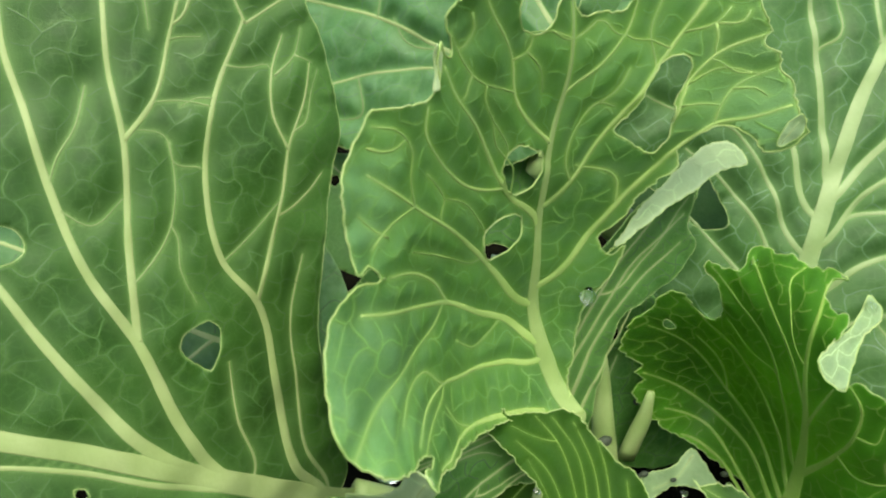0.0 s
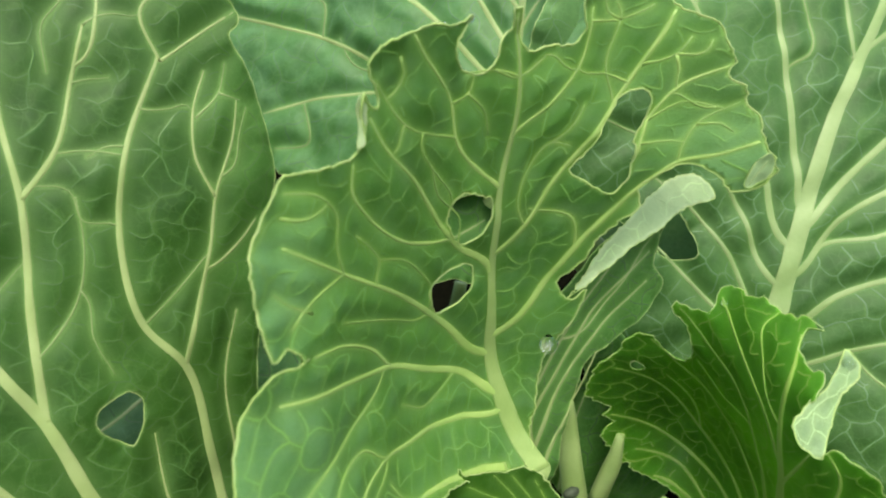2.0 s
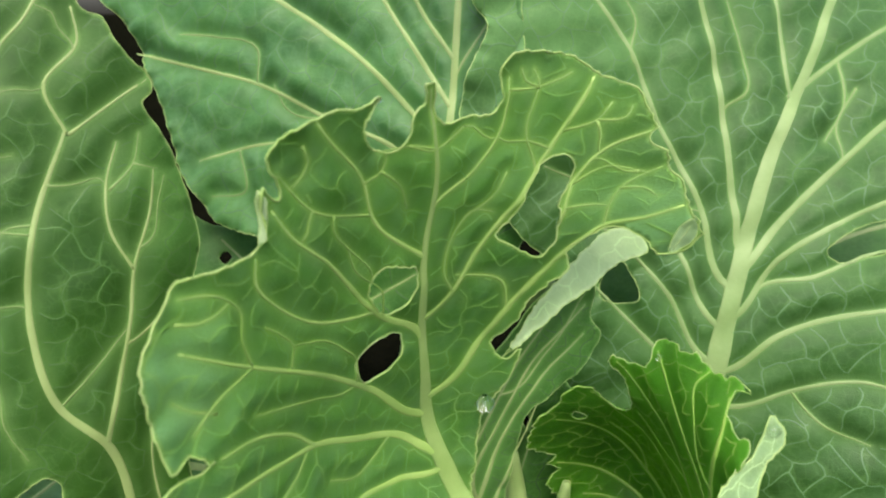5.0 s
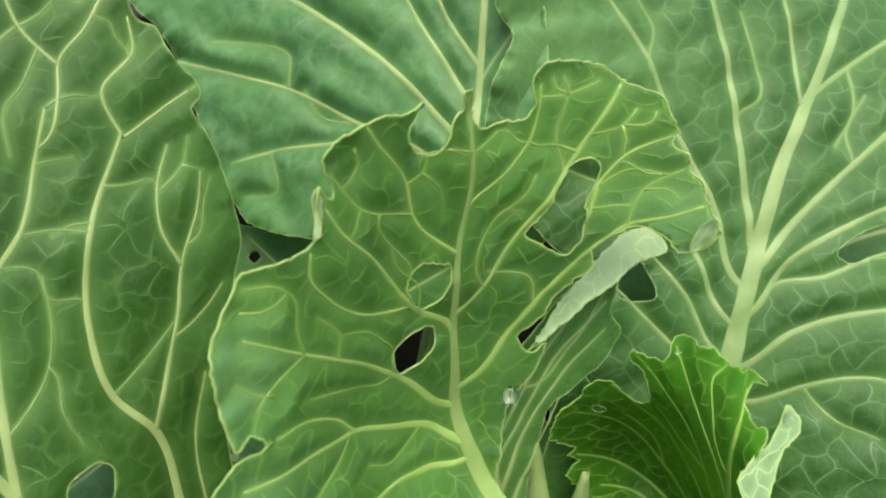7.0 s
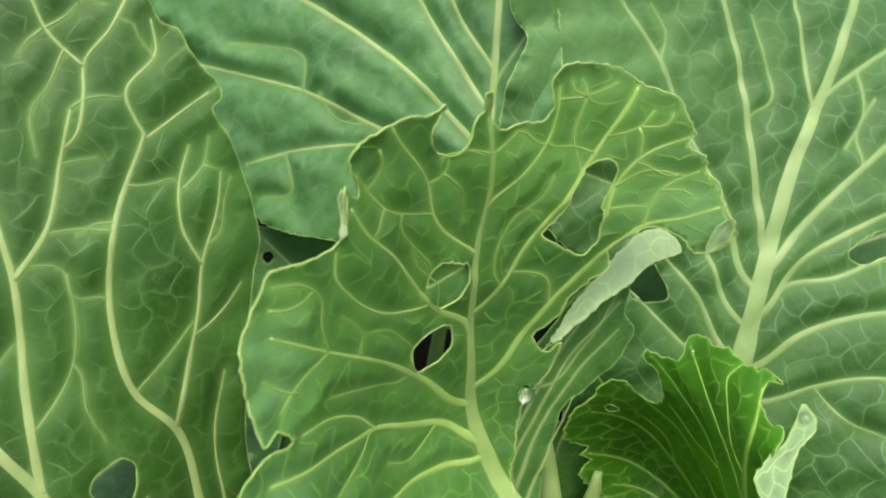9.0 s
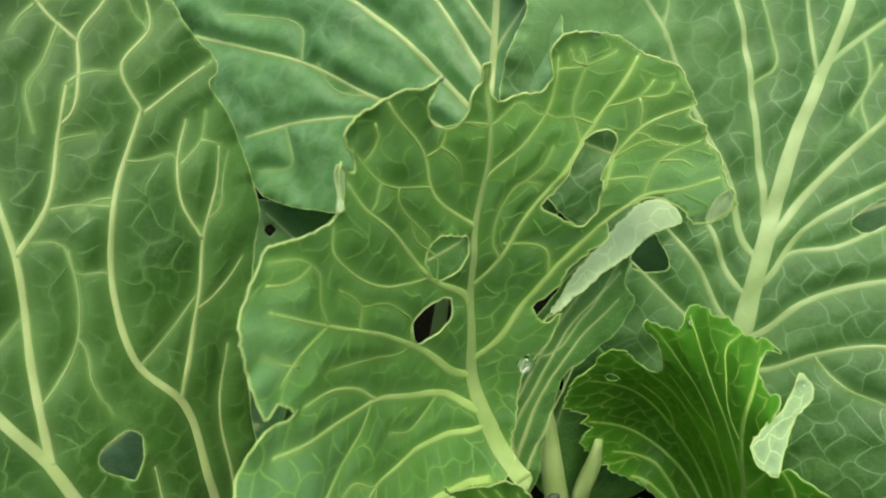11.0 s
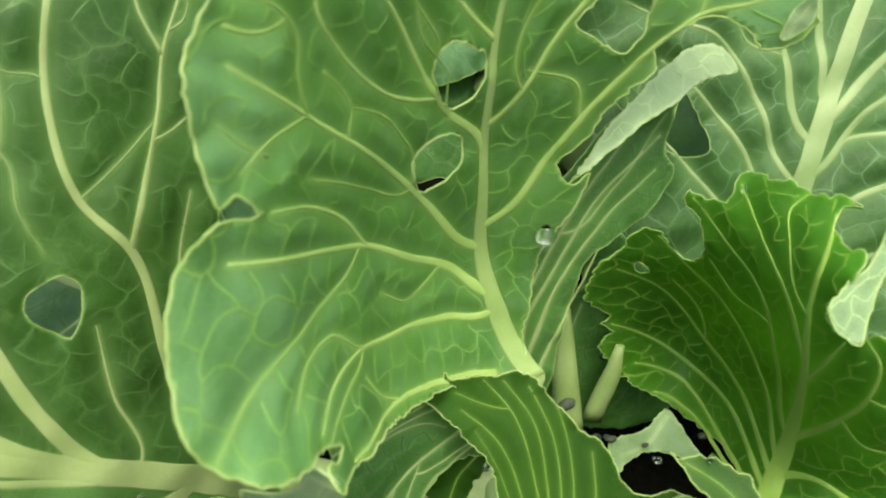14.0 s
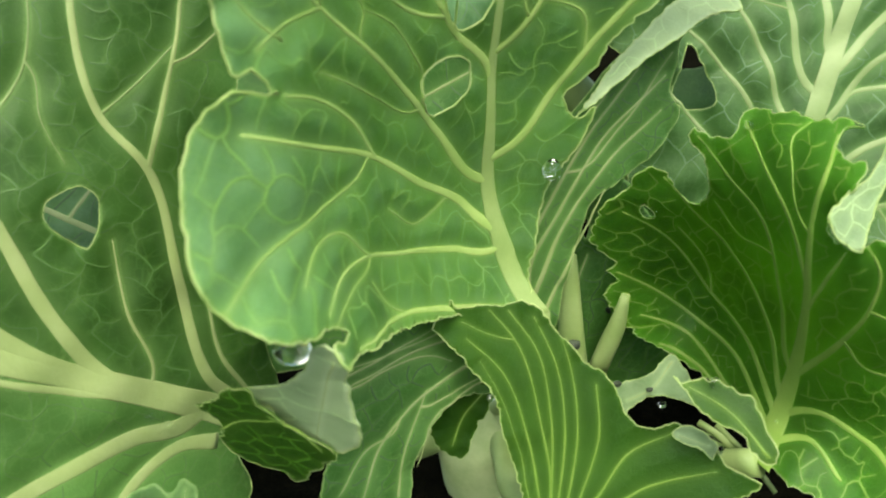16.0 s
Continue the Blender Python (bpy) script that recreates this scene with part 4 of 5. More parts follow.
petiole(toothed, leaf, leaf.veins[0][2][0], STEM, 0.006, 0.004)
leaf = Sheet((0.107, 0.149, 0.262), -15, 0, (0.43, 40.01, 76.39))
leaf.margin((-8.8, -2.9), (-6.8, -6.9), (-2.4, -8.7), (-1.3, -6.1), (0.8, -1.4), (3.4, 3.1), (6.5, 5.2), (6.5, 8.2), (3.6, 10.2), (2.1, 8.2), (-1.2, 3.7), (-5.4, 0.8))
grow(leaf, "curled_tip", "whitish curled-over tip of the small toothed leaf", CURL_SHADED, DARK, rib=RIB, rim=0.3, step=0.9, quilt=0.6, tooth=0.3, seed=6, net=NET_CURL, mesh_size=4.0, wide=0.25)

# young leaves low in the heart
leaf = Sheet((0.044, 0.17, 0.203), 0, -5, (2.19, -0.61, 34.73, -40.47, 15.57, -0.69))
leaf.margin((-23.4, 21.4), (-21.4, 18.9), (-15.1, 19.2), (-9.0, 18.8), (-3.0, 19.9), (1.6, 17.3), (4.8, 12.9), (9.5, 8.7), (14.2, 3.8), (18.7, 2.0), (22.6, -3.4), (24.2, -7.5), (30.1, -10.5), (37.6, -8.6), (44.3, -9.1), (46.8, -11.9), (48.4, -14.9), (56.2, -16.5), (51.2, -22.4), (46.3, -26.8), (32.0, -40.0), (10.1, -51.1), (0.4, -39.4), (-3.9, -26.9), (-8.2, -14.4), (-11.5, -3.5), (-16.3, 1.4), (-19.7, 6.2), (-24.0, 10.4), (-27.5, 15.2), (-25.6, 16.9), (-23.2, 17.0))
leaf.vein(1.0, 0.4, (3.5, -39.1), (-1.1, -17.4), (-8.6, 1.0), (-18.7, 10.6))
leaf.vein(0.9, 0.4, (4.2, -37.5), (1.8, -11.2), (-5.7, 9.9), (-12.8, 17.9))
leaf.vein(0.9, 0.4, (5.8, -37.3), (4.9, -11.0), (0.5, 6.9), (-7.5, 17.4))
leaf.vein(0.9, 0.4, (7.3, -37.2), (8.8, -13.8), (6.0, 2.6), (-0.6, 15.8))
leaf.vein(0.9, 0.4, (9.6, -36.9), (12.2, -15.0), (9.7, 2.8), (7.2, 10.1))
leaf.vein(0.8, 0.4, (12.6, -34.9), (17.9, -14.4), (16.6, -1.1))
leaf.vein(0.9, 0.4, (14.1, -34.7), (26.8, -17.4), (36.4, -11.1))
leaf.vein(1.0, 0.4, (15.7, -35.3), (31.4, -25.3), (47.2, -17.4))
leaf.vein(0.6, 0.2, (2.7, -37.6), (-3.3, -20.6), (-10.0, -3.5), (-14.8, 4.3))
leaf.vein(0.4, 0.2, (-7.3, 10.0), (-13.4, 11.7), (-20.3, 15.2))
young = grow(leaf, "cabbage_leaf", "young bright green leaf with fanned veins and ragged pale edge", YOUNG_SHADED, rib=RIB_YOUNG, rim=0.32, step=1.0, quilt=0.8, ruffle=0.3, tooth=0.4, seed=7)
petiole(young, leaf, leaf.veins[0][2][0], STEM, 0.006, 0.004)
leaf = Sheet((0.086, 0.158, 0.192), 0, 10, (-0.41, -20.71, 10.41))
leaf.margin((-7.1, 2.1), (-5.2, 4.6), (1.0, 3.5), (3.9, -1.0), (2.9, -3.2), (-0.2, -0.4), (-4.6, 0.4))
leaf.vein(0.3, 0.2, (-5.7, 2.4), (1.8, 0.3))
grow(leaf, "curled_tip", "pale turned-up tip of the young leaf under two drops", CURL_SHADED, YOUNG_SHADED, rim=0.3, step=0.7, quilt=0.3, tooth=0.3, seed=23)
leaf = Sheet((0.085, 0.149, 0.21), 0, 10, (0.08, -41.65, 64.73))
leaf.margin((-9.6, 4.9), (-8.2, 3.7), (-5.0, 4.7), (-1.2, 5.4), (3.4, 4.1), (6.7, 2.3), (7.5, -1.8), (9.6, -5.7), (8.4, -9.2), (5.2, -8.0), (2.3, -3.7), (-1.2, -3.2), (-5.6, -0.1), (-7.7, 3.0))
leaf.vein(0.9, 0.4, (8.0, -8.1), (1.6, -0.6), (-6.4, 3.2))
little = grow(leaf, "small_leaf", "tiny curled dark leaflet wet with drops", YOUNG_SHADED, YOUNG_SHADED, rib=RIB_YOUNG, rim=0.3, step=0.9, quilt=0.5, tooth=0.4, seed=8)
leaf = Sheet((-0.023, 0.134, 0.218), 25, 0, (-0.84, -123.04, -60.41))
leaf.margin((-7.9, -3.3), (-5.2, 2.3), (-2.2, 8.8), (0.6, 11.0), (2.4, 7.1), (5.6, 4.3), (9.2, 0.7), (13.2, -0.2), (14.5, -1.2), (14.2, -6.9), (11.5, -14.2), (9.6, -21.0), (7.3, -18.3), (1.1, -19.3), (-3.2, -17.3), (-4.5, -6.2))
leaf.vein(0.5, 0.2, (13.0, -2.9), (8.3, 2.2), (3.8, 3.8))
leaf.vein(0.6, 0.2, (-4.1, -9.7), (1.0, -1.0), (4.7, 2.3))
grow(leaf, "torn_leaf", "torn dark green ragged piece of leaf with toothed edge", YOUNG_SHADED, rib=RIB_GREEN, rim=0.2, step=0.9, quilt=0.5, tooth=0.5, seed=9, net=NET_DARK, mesh_size=4.5, wide=0.3)
leaf = Sheet((-0.005, 0.125, 0.226), 30, 0, (-0.43, -169.72, -42.58))
leaf.margin((-9.4, -2.4), (-6.1, 1.5), (-2.7, 8.7), (0.1, 18.2), (1.4, 16.8), (2.9, 8.9), (4.1, 1.7), (5.4, -5.0), (3.6, -9.8), (0.4, -11.7), (-4.3, -8.9), (-6.4, -4.3), (-8.4, -6.4))
leaf.vein(0.3, 0.2, (0.9, 14.9), (0.4, 1.5), (0.3, -9.8))
grow(leaf, "turned_flap", "pale grey-green underside of a torn leaf flap", UNDER, BLUE, rib=RIB, rim=0.2, step=1.0, quilt=0.4, tooth=0.3, seed=10, net=NET_CURL, mesh_size=5.0, wide=0.3)
leaf = Sheet((-0.04, 0.119, 0.188), 10, 10, (0.19, -16.70, 21.45))
leaf.margin((-4.9, 15.9), (-2.7, 17.8), (1.3, 18.6), (4.1, 17.2), (7.2, 19.9), (9.4, 18.2), (9.9, 13.8), (8.3, 9.3), (-0.9, 8.9), (-4.5, 11.3))
leaf.vein(0.4, 0.1, (2.6, 10.0), (4.1, 16.3))
leaf.vein(0.4, 0.1, (6.0, 10.5), (7.6, 17.9))
grow(leaf, "torn_leaf", "small crumpled bluish leaf scrap low in front", REAR, BLUE, rim=0, step=0.9, quilt=0.6, tooth=0.3, seed=24)
leaf = Sheet((0.012, 0.176, 0.207), 25, 0, (0.28, 5.70, 12.36))
leaf.margin((-23.4, 6.6), (-5.7, 10.2), (9.8, 11.6), (28.2, 6.6), (32.9, -10.7), (25.8, -17.1), (10.3, -17.5), (3.6, -23.2), (-1.3, -29.8), (-4.6, -43.8), (-6.6, -58.1), (-26.8, -49.4), (-31.0, -33.3), (-27.7, -24.1), (-23.5, -15.3), (-22.8, -3.9))
leaf.vein(1.5, 0.7, (26.0, -5.3), (3.3, -11.5), (-11.3, -22.8), (-19.3, -39.6))
leaf.vein(1.0, 0.5, (24.2, 0.5), (0.5, 1.3), (-21.3, -4.4))
leaf.vein(1.0, 0.5, (27.9, -13.0), (16.1, -15.2), (4.6, -20.8), (-1.6, -35.2))
leaf.vein(0.7, 0.3, (-7.7, -20.4), (-16.5, -24.5), (-25.6, -35.4))
leaf.vein(0.7, 0.3, (20.6, 6.6), (-2.8, 3.0), (-22.4, 0.8))
leaf.vein(0.9, 0.4, (-22.6, -1.6), (-7.8, 2.6), (6.0, 6.3))
leaf.vein(0.9, 0.4, (-20.5, -4.6), (-9.8, -1.8), (4.7, -1.5), (10.9, -4.8))
leaf.vein(0.9, 0.4, (-8.3, -42.0), (-4.5, -25.0), (0.4, -15.9), (2.4, -11.2))
leaf.vein(0.9, 0.4, (2.2, -16.4), (8.6, -14.8), (20.0, -12.7))
low = grow(leaf, "cabbage_leaf", "drooping lower green cabbage leaf behind the young one", BLUE, rib=RIB, rim=0.15, step=1.3, quilt=0.8, seed=11, net=NET_REAR, mesh_size=7.0, wide=0.45)
leaf = Sheet((0.032, 0.185, 0.185), 0, 0, (0.00, 0.00, 0.00))
leaf.margin((-16.4, -8.5), (-10.0, 0.8), (2.4, 8.9), (1.3, -1.1), (-2.1, -7.3), (-3.7, -13.6), (-7.0, -20.6), (-11.5, -18.1), (-14.6, -14.9))
leaf.vein(0.7, 0.4, (1.6, 7.0), (-6.5, -5.3), (-9.7, -15.9))
grow(leaf, "torn_leaf", "dark torn scrap of leaf hanging low", YOUNG_SHADED, rib=RIB_GREEN, rim=0.15, step=1.0, tooth=0.6, seed=12)
leaf = Sheet((0.074, 0.226, 0.207), 0, 0, (0.33, 20.53, -4.01))
leaf.margin((-26.5, -11.6), (-22.1, 9.6), (-16.5, 35.1), (-6.2, 44.0), (4.2, 36.0), (13.8, 23.6), (28.0, 12.2), (39.9, -18.2), (30.4, -42.1), (3.6, -43.8), (-17.3, -26.5), (-19.1, -16.9))
leaf.hole((-9.5, 22.6), (-8.6, 24.0), (-7.1, 20.5), (-7.4, 15.8), (-9.1, 18.6))
leaf.vein(1.7, 0.6, (-13.7, -31.7), (-12.2, -13.0), (-6.5, 10.5))
grow(leaf, "cabbage_leaf", "shaded bluish leaf low behind the eaten leaf", BLUE, rib=RIB, rim=0, step=1.5, seed=13, net=NET_REAR, mesh_size=9.0, wide=0.5)
leaf = Sheet((0.09, 0.193, 0.19), 0, 30, (-0.21, -21.42, 1.84))
leaf.margin((-17.5, -4.4), (-6.6, 0.7), (0.2, 6.7), (4.0, 1.3), (8.4, -9.1), (3.6, -7.5), (-4.4, -5.7), (-11.8, -9.0), (-14.4, -12.0))
leaf.vein(0.6, 0.4, (0.1, 4.7), (-6.7, -4.1), (-13.5, -7.7))
grow(leaf, "torn_leaf", "pale torn leaf remnant over a dark hollow", CURL_SHADED, rib=RIB, rim=0.2, step=1.0, tooth=0.4, seed=14)

# the cabbage behind
leaf = Sheet((0.144, 0.252, 0.305), -8, 20, (-0.64, 13.88, 7.27, -7.21, 38.42, 8.11))
leaf.margin((-95.3, 67.8), (-93.3, 54.1), (-87.9, 46.7), (-91.3, 38.1), (-95.0, 28.7), (-96.9, 13.7), (-88.8, -3.4), (-76.2, -21.4), (-56.9, -37.9), (-60.0, -64.3), (-52.2, -96.5), (-21.4, -126.0), (32.0, -125.6), (70.7, -90.7), (97.2, 6.3), (128.4, 109.2), (58.1, 124.3), (-14.9, 106.1), (-74.7, 86.5))
leaf.hole((29.7, -25.6), (34.3, -20.8), (46.4, -15.4), (55.2, -14.3), (53.1, -23.6), (41.4, -27.8), (33.8, -29.0))
leaf.hole((-47.1, -43.0), (-46.1, -32.0), (-44.2, -24.0), (-39.3, -30.8), (-35.0, -37.8), (-34.1, -43.2), (-40.5, -44.9))
leaf.vein(10.9, 3.8, (-10.6, -92.4), (-5.1, -57.8), (0.4, -32.7), (11.1, 5.2), (29.2, 43.5), (47.8, 83.0), (63.9, 112.8))
leaf.vein(3.4, 2.0, (1.4, -26.4), (-0.7, -11.9), (-4.6, 19.7), (-8.5, 47.6), (-13.8, 69.2), (-20.2, 95.3))
leaf.vein(3.0, 1.5, (-4.5, -36.9), (-13.1, -10.0), (-29.4, 20.8), (-39.5, 44.9), (-53.7, 63.5), (-62.4, 77.8))
leaf.vein(2.5, 1.0, (-7.2, -51.6), (-20.0, -26.8), (-33.0, -8.2), (-58.2, -0.6), (-68.6, 3.1))
leaf.vein(2.5, 1.1, (-9.8, -64.4), (-23.6, -41.5), (-40.8, -22.9), (-51.5, -14.7))
leaf.vein(2.3, 1.1, (-10.4, -72.9), (-24.8, -62.9), (-41.9, -46.2), (-54.9, -33.6))
leaf.vein(3.4, 2.3, (1.4, -32.6), (14.6, -15.8), (34.1, 3.4), (52.5, 19.1), (87.0, 41.4))
leaf.vein(2.8, 1.6, (-1.4, -49.3), (14.3, -28.3), (30.5, -17.7), (48.6, -9.1), (76.5, 1.8))
leaf.vein(1.8, 1.3, (6.4, -39.8), (25.9, -34.2), (46.9, -25.7), (67.9, -23.3))
leaf.vein(3.0, 1.5, (-3.8, -68.3), (14.1, -55.0), (32.8, -48.2), (45.2, -45.8), (68.5, -43.0))
leaf.vein(2.3, 1.2, (-4.3, -81.0), (17.8, -74.2), (39.1, -69.6), (52.3, -72.5))
leaf.vein(2.0, 1.4, (21.3, 31.7), (19.5, 52.2), (17.9, 73.6), (18.9, 94.0))
leaf.vein(2.2, 1.6, (20.1, 30.5), (41.3, 46.6), (60.1, 59.1), (94.8, 77.5))
leaf.vein(1.2, 0.7, (-4.5, 25.1), (3.3, 30.8), (1.9, 50.7), (-2.1, 66.2))
leaf.vein(0.9, 0.7, (-38.4, 40.9), (-37.5, 55.4), (-43.1, 65.0))
leaf.vein(1.3, 0.7, (41.3, 46.6), (41.0, 27.9), (33.0, 14.3))
leaf.vein(1.2, 0.7, (17.8, -74.2), (26.7, -84.5), (41.7, -90.7))
leaf.vein(0.9, 0.7, (-12.0, -12.0), (-24.6, -8.1), (-31.2, 4.2))
leaf.vein(1.1, 0.7, (46.5, 35.0), (38.0, 21.0), (37.6, 7.8))
leaf.waxy_sheen((-78.9, 50.4), 30.0, 0.75)
leaf.waxy_sheen((-52.3, 55.5), 34.0, 0.4)
back = grow(leaf, "cabbage_leaf", "broad green cabbage leaf with thick pale midrib and fanned veins", REAR, rib=RIB_FAR, rim=0.2, step=1.5, quilt=1.9, ruffle=0.8, seed=15, net=NET_WAXY, mesh_size=9.5, wide=0.42, thin=RIB_FAINT, thin_below=1.4)
petiole(back, leaf, leaf.veins[0][2][0], STEM_BACK, 0.012, 0.01)
leaf = Sheet((-0.024, 0.284, 0.341), -10, 22, (-0.56, -16.97, -5.47))
leaf.margin((-91.2, 66.2), (-80.3, 39.8), (-64.2, 25.4), (-52.4, 2.2), (-46.5, -8.5), (-41.4, -21.5), (-39.0, -32.0), (-30.0, -43.5), (-22.0, -52.6), (-6.4, -58.1), (6.0, -59.4), (29.9, -65.1), (62.9, -58.1), (83.0, -39.9), (94.2, -14.5), (93.1, 24.6), (80.4, 61.2), (-9.5, 87.1))
leaf.vein(3.7, 2.7, (67.1, -58.1), (69.6, -33.7), (71.5, -3.5), (72.8, 26.5), (74.4, 58.1))
leaf.vein(2.5, 1.8, (69.5, -31.6), (53.1, -10.7), (35.0, 7.0), (16.2, 21.1), (-3.4, 33.7), (-26.5, 47.2))
leaf.vein(2.1, 1.4, (70.7, -13.5), (57.0, 7.6), (43.4, 29.3), (36.3, 46.7))
leaf.vein(1.9, 1.3, (71.8, 2.6), (58.7, 21.7), (52.0, 36.7))
leaf.vein(2.0, 1.3, (68.3, -41.8), (49.2, -26.1), (26.4, -16.3), (-5.1, -1.0), (-33.6, 7.0), (-61.1, 14.5))
leaf.vein(0.9, 0.8, (-5.1, -1.0), (-4.9, 11.8), (-20.7, 17.4), (-39.2, 19.9))
leaf.vein(1.4, 1.0, (62.6, -47.9), (40.3, -26.9), (17.2, -23.1), (-12.1, -25.6), (-30.2, -29.7))
leaf.vein(1.3, 0.6, (71.9, -3.5), (81.7, 11.8), (87.4, 21.2))
leaf.vein(0.9, 0.7, (-12.1, -25.6), (-9.3, -41.3), (-24.6, -43.5))
leaf.vein(0.9, 0.7, (26.4, -16.3), (7.4, -10.8), (2.3, -1.8))
rear = grow(leaf, "cabbage_leaf", "broad bluish green cabbage leaf standing behind the others", REAR_WAXY_LIT, rib=RIB, rim=0.2, step=1.4, quilt=2.0, ruffle=0.8, seed=16, net=NET_WAXY, mesh_size=9.5, wide=0.45, thin=RIB_FAINT, thin_below=1.0)
petiole(rear, leaf, leaf.veins[0][2][0], STEM_BACK, 0.01, 0.008)
leaf = Sheet((-0.012, 0.245, 0.248), 0, 25, (0.07, -3.39, -26.97))
leaf.margin((-58.3, 8.0), (-40.1, -9.8), (-39.0, -14.4), (-28.5, -14.2), (-16.7, -2.7), (6.1, 17.4), (23.6, 43.2), (36.5, 55.6), (60.0, 57.5), (82.0, 46.5), (70.0, 24.0), (52.0, 14.1), (38.9, 4.6), (33.0, 6.5), (26.0, 4.8), (17.0, 4.0), (11.0, -3.0), (9.0, -30.0), (0.7, -70.1), (-32.0, -81.1), (-76.2, -77.5), (-83.9, -33.9), (-73.0, -5.7))
leaf.vein(2.5, 0.9, (6.7, -70.1), (-9.9, -37.1), (-21.5, -18.7), (-40.1, -12.1))
leaf.vein(1.7, 0.7, (-10.0, -30.1), (5.5, 3.5), (44.1, 27.7))
grow(leaf, "cabbage_leaf", "shaded green leaf behind the holes", BLUE, rib=RIB, rim=0.2, step=1.6, seed=17, net=NET_REAR, mesh_size=10.0, wide=0.6)
leaf = Sheet((-0.03, 0.31, 0.313), 0, 30, (-0.16, 7.26, -1.12))
leaf.margin((-49.3, -18.4), (-27.7, -34.9), (-13.4, -37.6), (5.8, -36.7), (30.1, -42.2), (39.3, -67.2), (14.9, -95.2), (-17.7, -89.4), (-41.0, -74.6), (-50.9, -45.5))
leaf.hole((-22.8, -49.1), (-20.5, -46.7), (-17.6, -49.9), (-19.9, -53.0))
leaf.vein(2.0, 1.0, (15.0, -90.5), (-3.8, -61.2), (-22.9, -41.2))
grow(leaf, "cabbage_leaf", "shaded green leaf low between the plants", BLUE, UNDER, rib=RIB, rim=0, step=1.8, seed=18)
leaf = Sheet((-0.062, 0.252, 0.252), 0, 35, (0.15, 0.31, -4.29))
leaf.margin((-179.1, 29.6), (-131.8, 43.2), (-68.1, 31.0), (-24.9, 11.6), (9.0, 2.4), (24.8, -30.1), (13.2, -61.4), (-43.4, -75.5), (-112.7, -64.1), (-177.0, -33.8))
leaf.vein(3.2, 1.8, (12.3, -48.3), (-29.2, -40.2), (-73.0, -22.7), (-123.7, -2.1), (-161.4, 4.7))
leaf.vein(1.7, 1.0, (-29.2, -40.2), (-45.9, -53.9), (-66.8, -67.4))
leaf.vein(1.7, 1.0, (-48.6, -31.5), (-39.0, -12.7), (-45.8, 6.4))
grow(leaf, "cabbage_leaf", "pale bluish leaf low behind the upright leaf", REAR_WAXY_LIT, rib=RIB, rim=0, step=2.0, seed=19, net=NET_REAR, mesh_size=12.0, wide=0.6)
leaf = Sheet((0.218, 0.335, 0.255), -5, 42, (-0.00, 6.18, 5.43))
leaf.margin((-123.1, -5.1), (-78.0, 9.1), (-30.7, 27.3), (29.9, 28.7), (88.5, 23.1), (101.8, -25.2), (55.8, -82.7), (-26.1, -99.8), (-89.0, -90.9), (-126.1, -59.4))
leaf.vein(3.9, 2.3, (-88.4, -85.7), (-42.8, -46.2), (21.9, -5.0), (85.3, 12.9))
leaf.vein(2.1, 1.2, (-42.8, -46.2), (-51.7, -13.1), (-69.9, 2.7))
grow(leaf, "cabbage_leaf", "shaded leaf deep behind the broad one", BLUE, rib=RIB, rim=0, step=2.2, seed=20)


# ---- water drops, droppings, stalk stubs ----
def drop_mesh(radius, tall, hang):
    """A bead of water: round, a little flattened or pulled down to a tip."""
    bm = bmesh.new()
    bmesh.ops.create_uvsphere(bm, u_segments=20, v_segments=14, radius=radius)
    for v in bm.verts:
        v.co.z *= tall
        if v.co.z > 0:
            v.co.x *= 1 - hang * v.co.z / radius
            v.co.y *= 1 - hang * v.co.z / radius
    mesh = bpy.data.meshes.new("water_drop")
    bm.to_mesh(mesh)
    bm.free()
    mesh.shade_smooth()
    mesh.materials.append(WATER)
    return mesh


def drop(x, y, z, radius, label="clear bead of water on the leaf edge", tall=0.85, hang=0.0):
    ob = tagged(new("water_drop", drop_mesh(radius / 1000, tall, hang)), label, "water drop", "water drops")
    ob.location = (x, y, z)


def pellet(x, y, z, length, turn):
    """A dropping: a rough, blunt pellet."""
    bm = bmesh.new()
    bmesh.ops.create_icosphere(bm, subdivisions=3, radius=1)
    for v in bm.verts:
        v.co *= 1 + 0.13 * noise.noise(v.co * 2.3 + Vector((x * 900, z * 700, 0)))
        v.co = Vector((v.co.x * length / 2000, v.co.y * length / 3300, v.co.z * length / 3400))
    mesh = bpy.data.meshes.new("dropping")
    bm.to_mesh(mesh)
    bm.free()
    mesh.shade_smooth()
    mesh.materials.append(FRASS)
    ob = tagged(new("dropping", mesh), "small dark green insect dropping on the leaf", "dropping", "droppings")
    ob.matrix_world = pose(x, y, z, 0, turn, 20)


def stub(points, radii, label):
    ob = tagged(new("leaf_stalk", tube("leaf_stalk", points, radii, STALK, squash=0.7)), label, "stalk", "bare stalks")


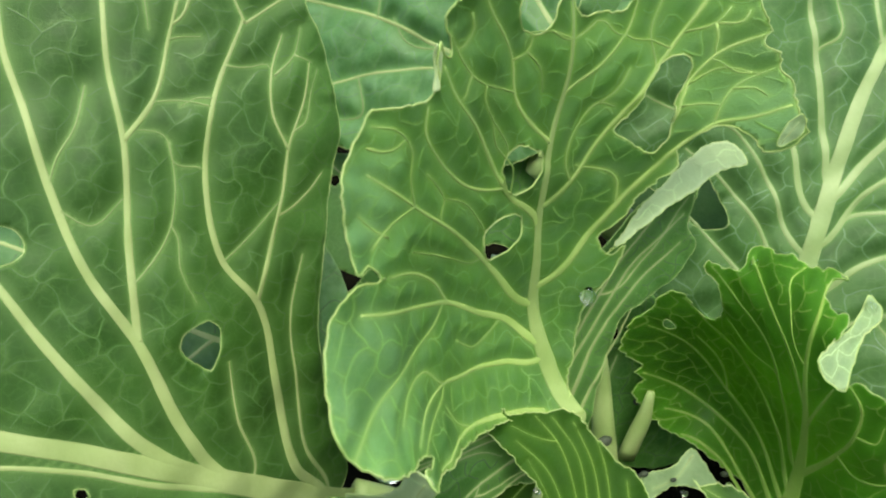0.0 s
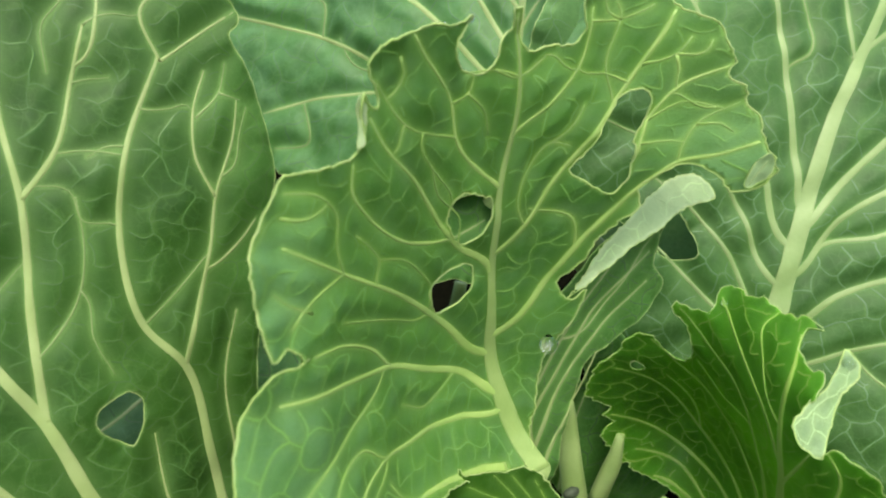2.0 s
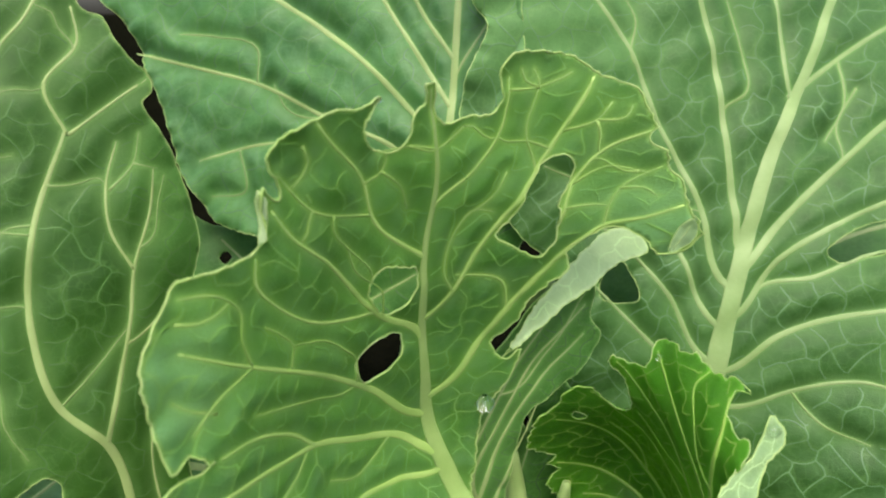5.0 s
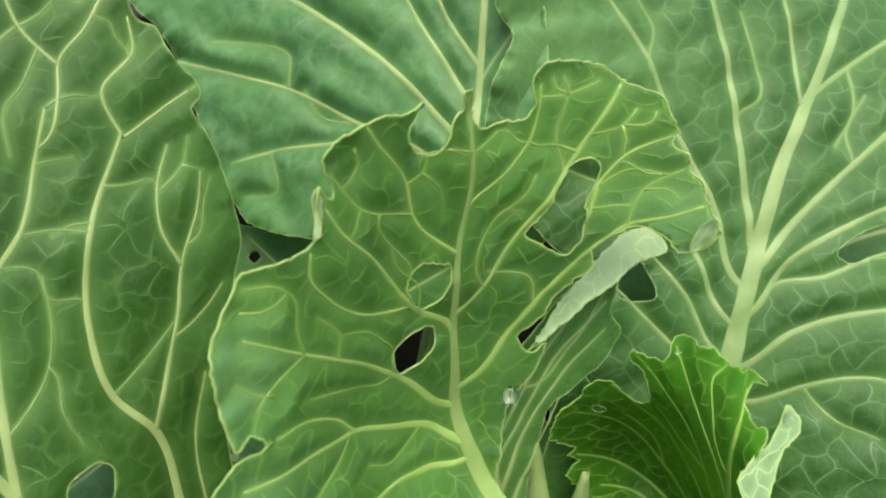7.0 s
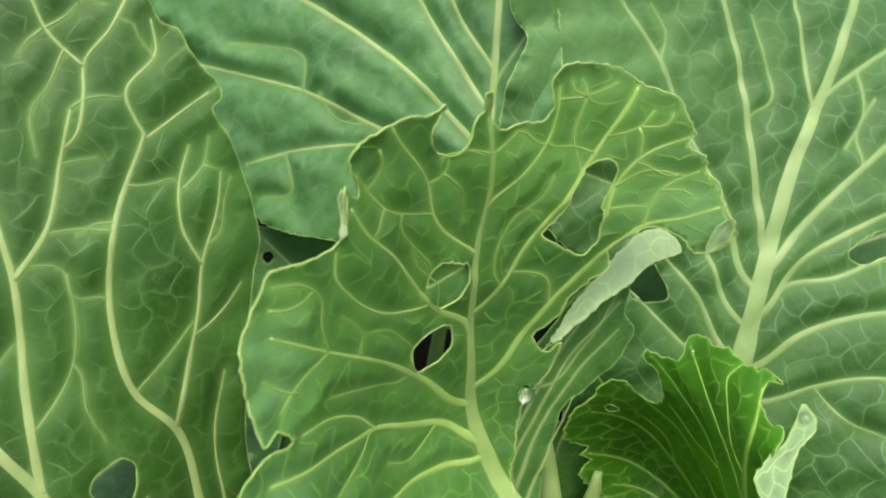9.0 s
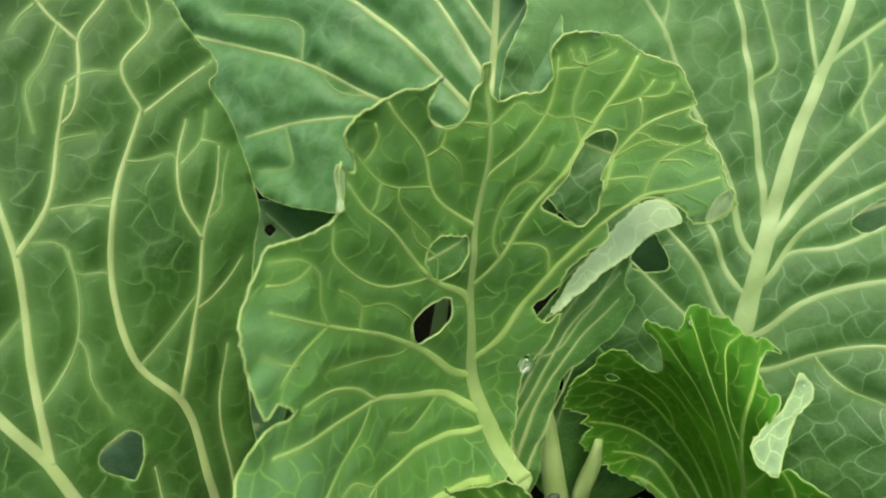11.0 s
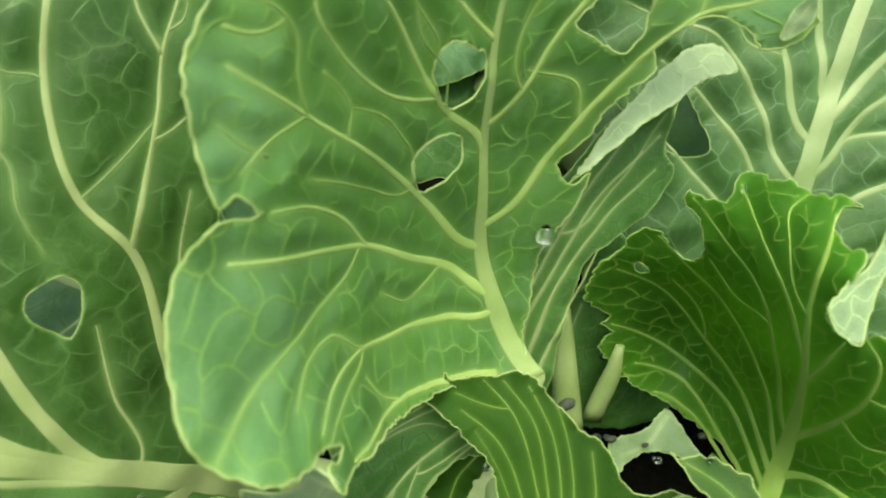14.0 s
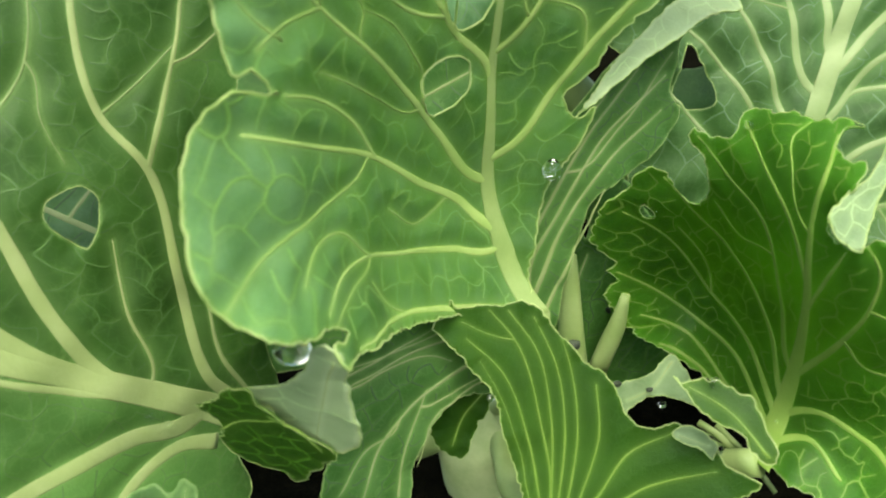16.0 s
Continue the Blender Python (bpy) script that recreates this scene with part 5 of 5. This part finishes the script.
drop(0.0236, 0.1660, 0.3480, 0.9)
drop(0.0179, 0.1612, 0.3468, 0.8)
drop(0.0628, 0.1863, 0.3546, 1.1)
drop(0.0994, 0.1810, 0.3139, 1.1)
drop(0.0996, 0.1937, 0.2679, 1.3)
drop(0.1126, 0.1547, 0.2700, 1.7)
drop(0.0900, 0.1584, 0.1912, 2.2)
drop(0.0887, 0.1599, 0.1930, 1.5)
drop(0.0842, 0.1533, 0.2150, 0.9)
drop(-0.0564, 0.1598, 0.1981, 1.6)
drop(-0.0536, 0.1629, 0.1929, 1.2)
drop(0.0322, 0.1697, 0.1977, 1.2)
drop(0.0835, 0.1529, 0.2141, 0.8)
drop(0.1111, 0.1687, 0.1917, 0.9)
drop(0.0864, 0.1885, 0.1830, 1.3)
drop(0.0844, 0.2118, 0.2369, 0.7)
drop(0.0482, 0.1930, 0.2555, 2.8, "large clear water drop hanging from the leaf tip", 1.1, 0.35)
drop(-0.0091, 0.1259, 0.2385, 3.6, "large clear water drop under the leaf margin", 0.8)
pellet(0.0580, 0.1930, 0.2005, 6.0, -10)
pellet(0.0837, 0.2295, 0.1575, 4.0, 30)
pellet(0.1032, 0.1972, 0.1848, 3.5, 10)
pellet(0.0773, 0.2268, 0.1952, 3.0, 60)
pellet(0.0733, 0.1937, 0.1867, 3.5, 0)
pellet(0.0830, 0.1914, 0.1863, 2.5, 0)
pellet(0.0795, 0.2286, 0.1586, 4.0, 30)
stub([(0.0790, 0.2145, 0.2075), (0.0775, 0.2155, 0.195), (0.073, 0.2175, 0.176)], (0.0014, 0.0034, 0.0036), "short pale bare leaf stalk stub")
stub([(0.0594, 0.2135, 0.2216), (0.0610, 0.2135, 0.2040), (0.0647, 0.2135, 0.1743)], (0.002, 0.0042, 0.0048), "pale bare leaf stalk in shade")
stub([(0.1008, 0.1817, 0.1808), (0.1077, 0.1748, 0.1754), (0.1146, 0.1678, 0.1679)], (0.0009, 0.0009, 0.0007), "thin bare green leaf stalk low in the heart")
stub([(0.0959, 0.1828, 0.1806), (0.1002, 0.1790, 0.1794), (0.1044, 0.1752, 0.1761)], (0.0012, 0.0012, 0.0010), "thin bare green leaf stalk low in the heart")
stub([(0.0247, 0.3078, 0.2268), (0.0207, 0.3078, 0.2068), (0.0167, 0.3078, 0.11)], (0.003, 0.0045, 0.005), "pale bare stalk standing behind the eaten leaf")
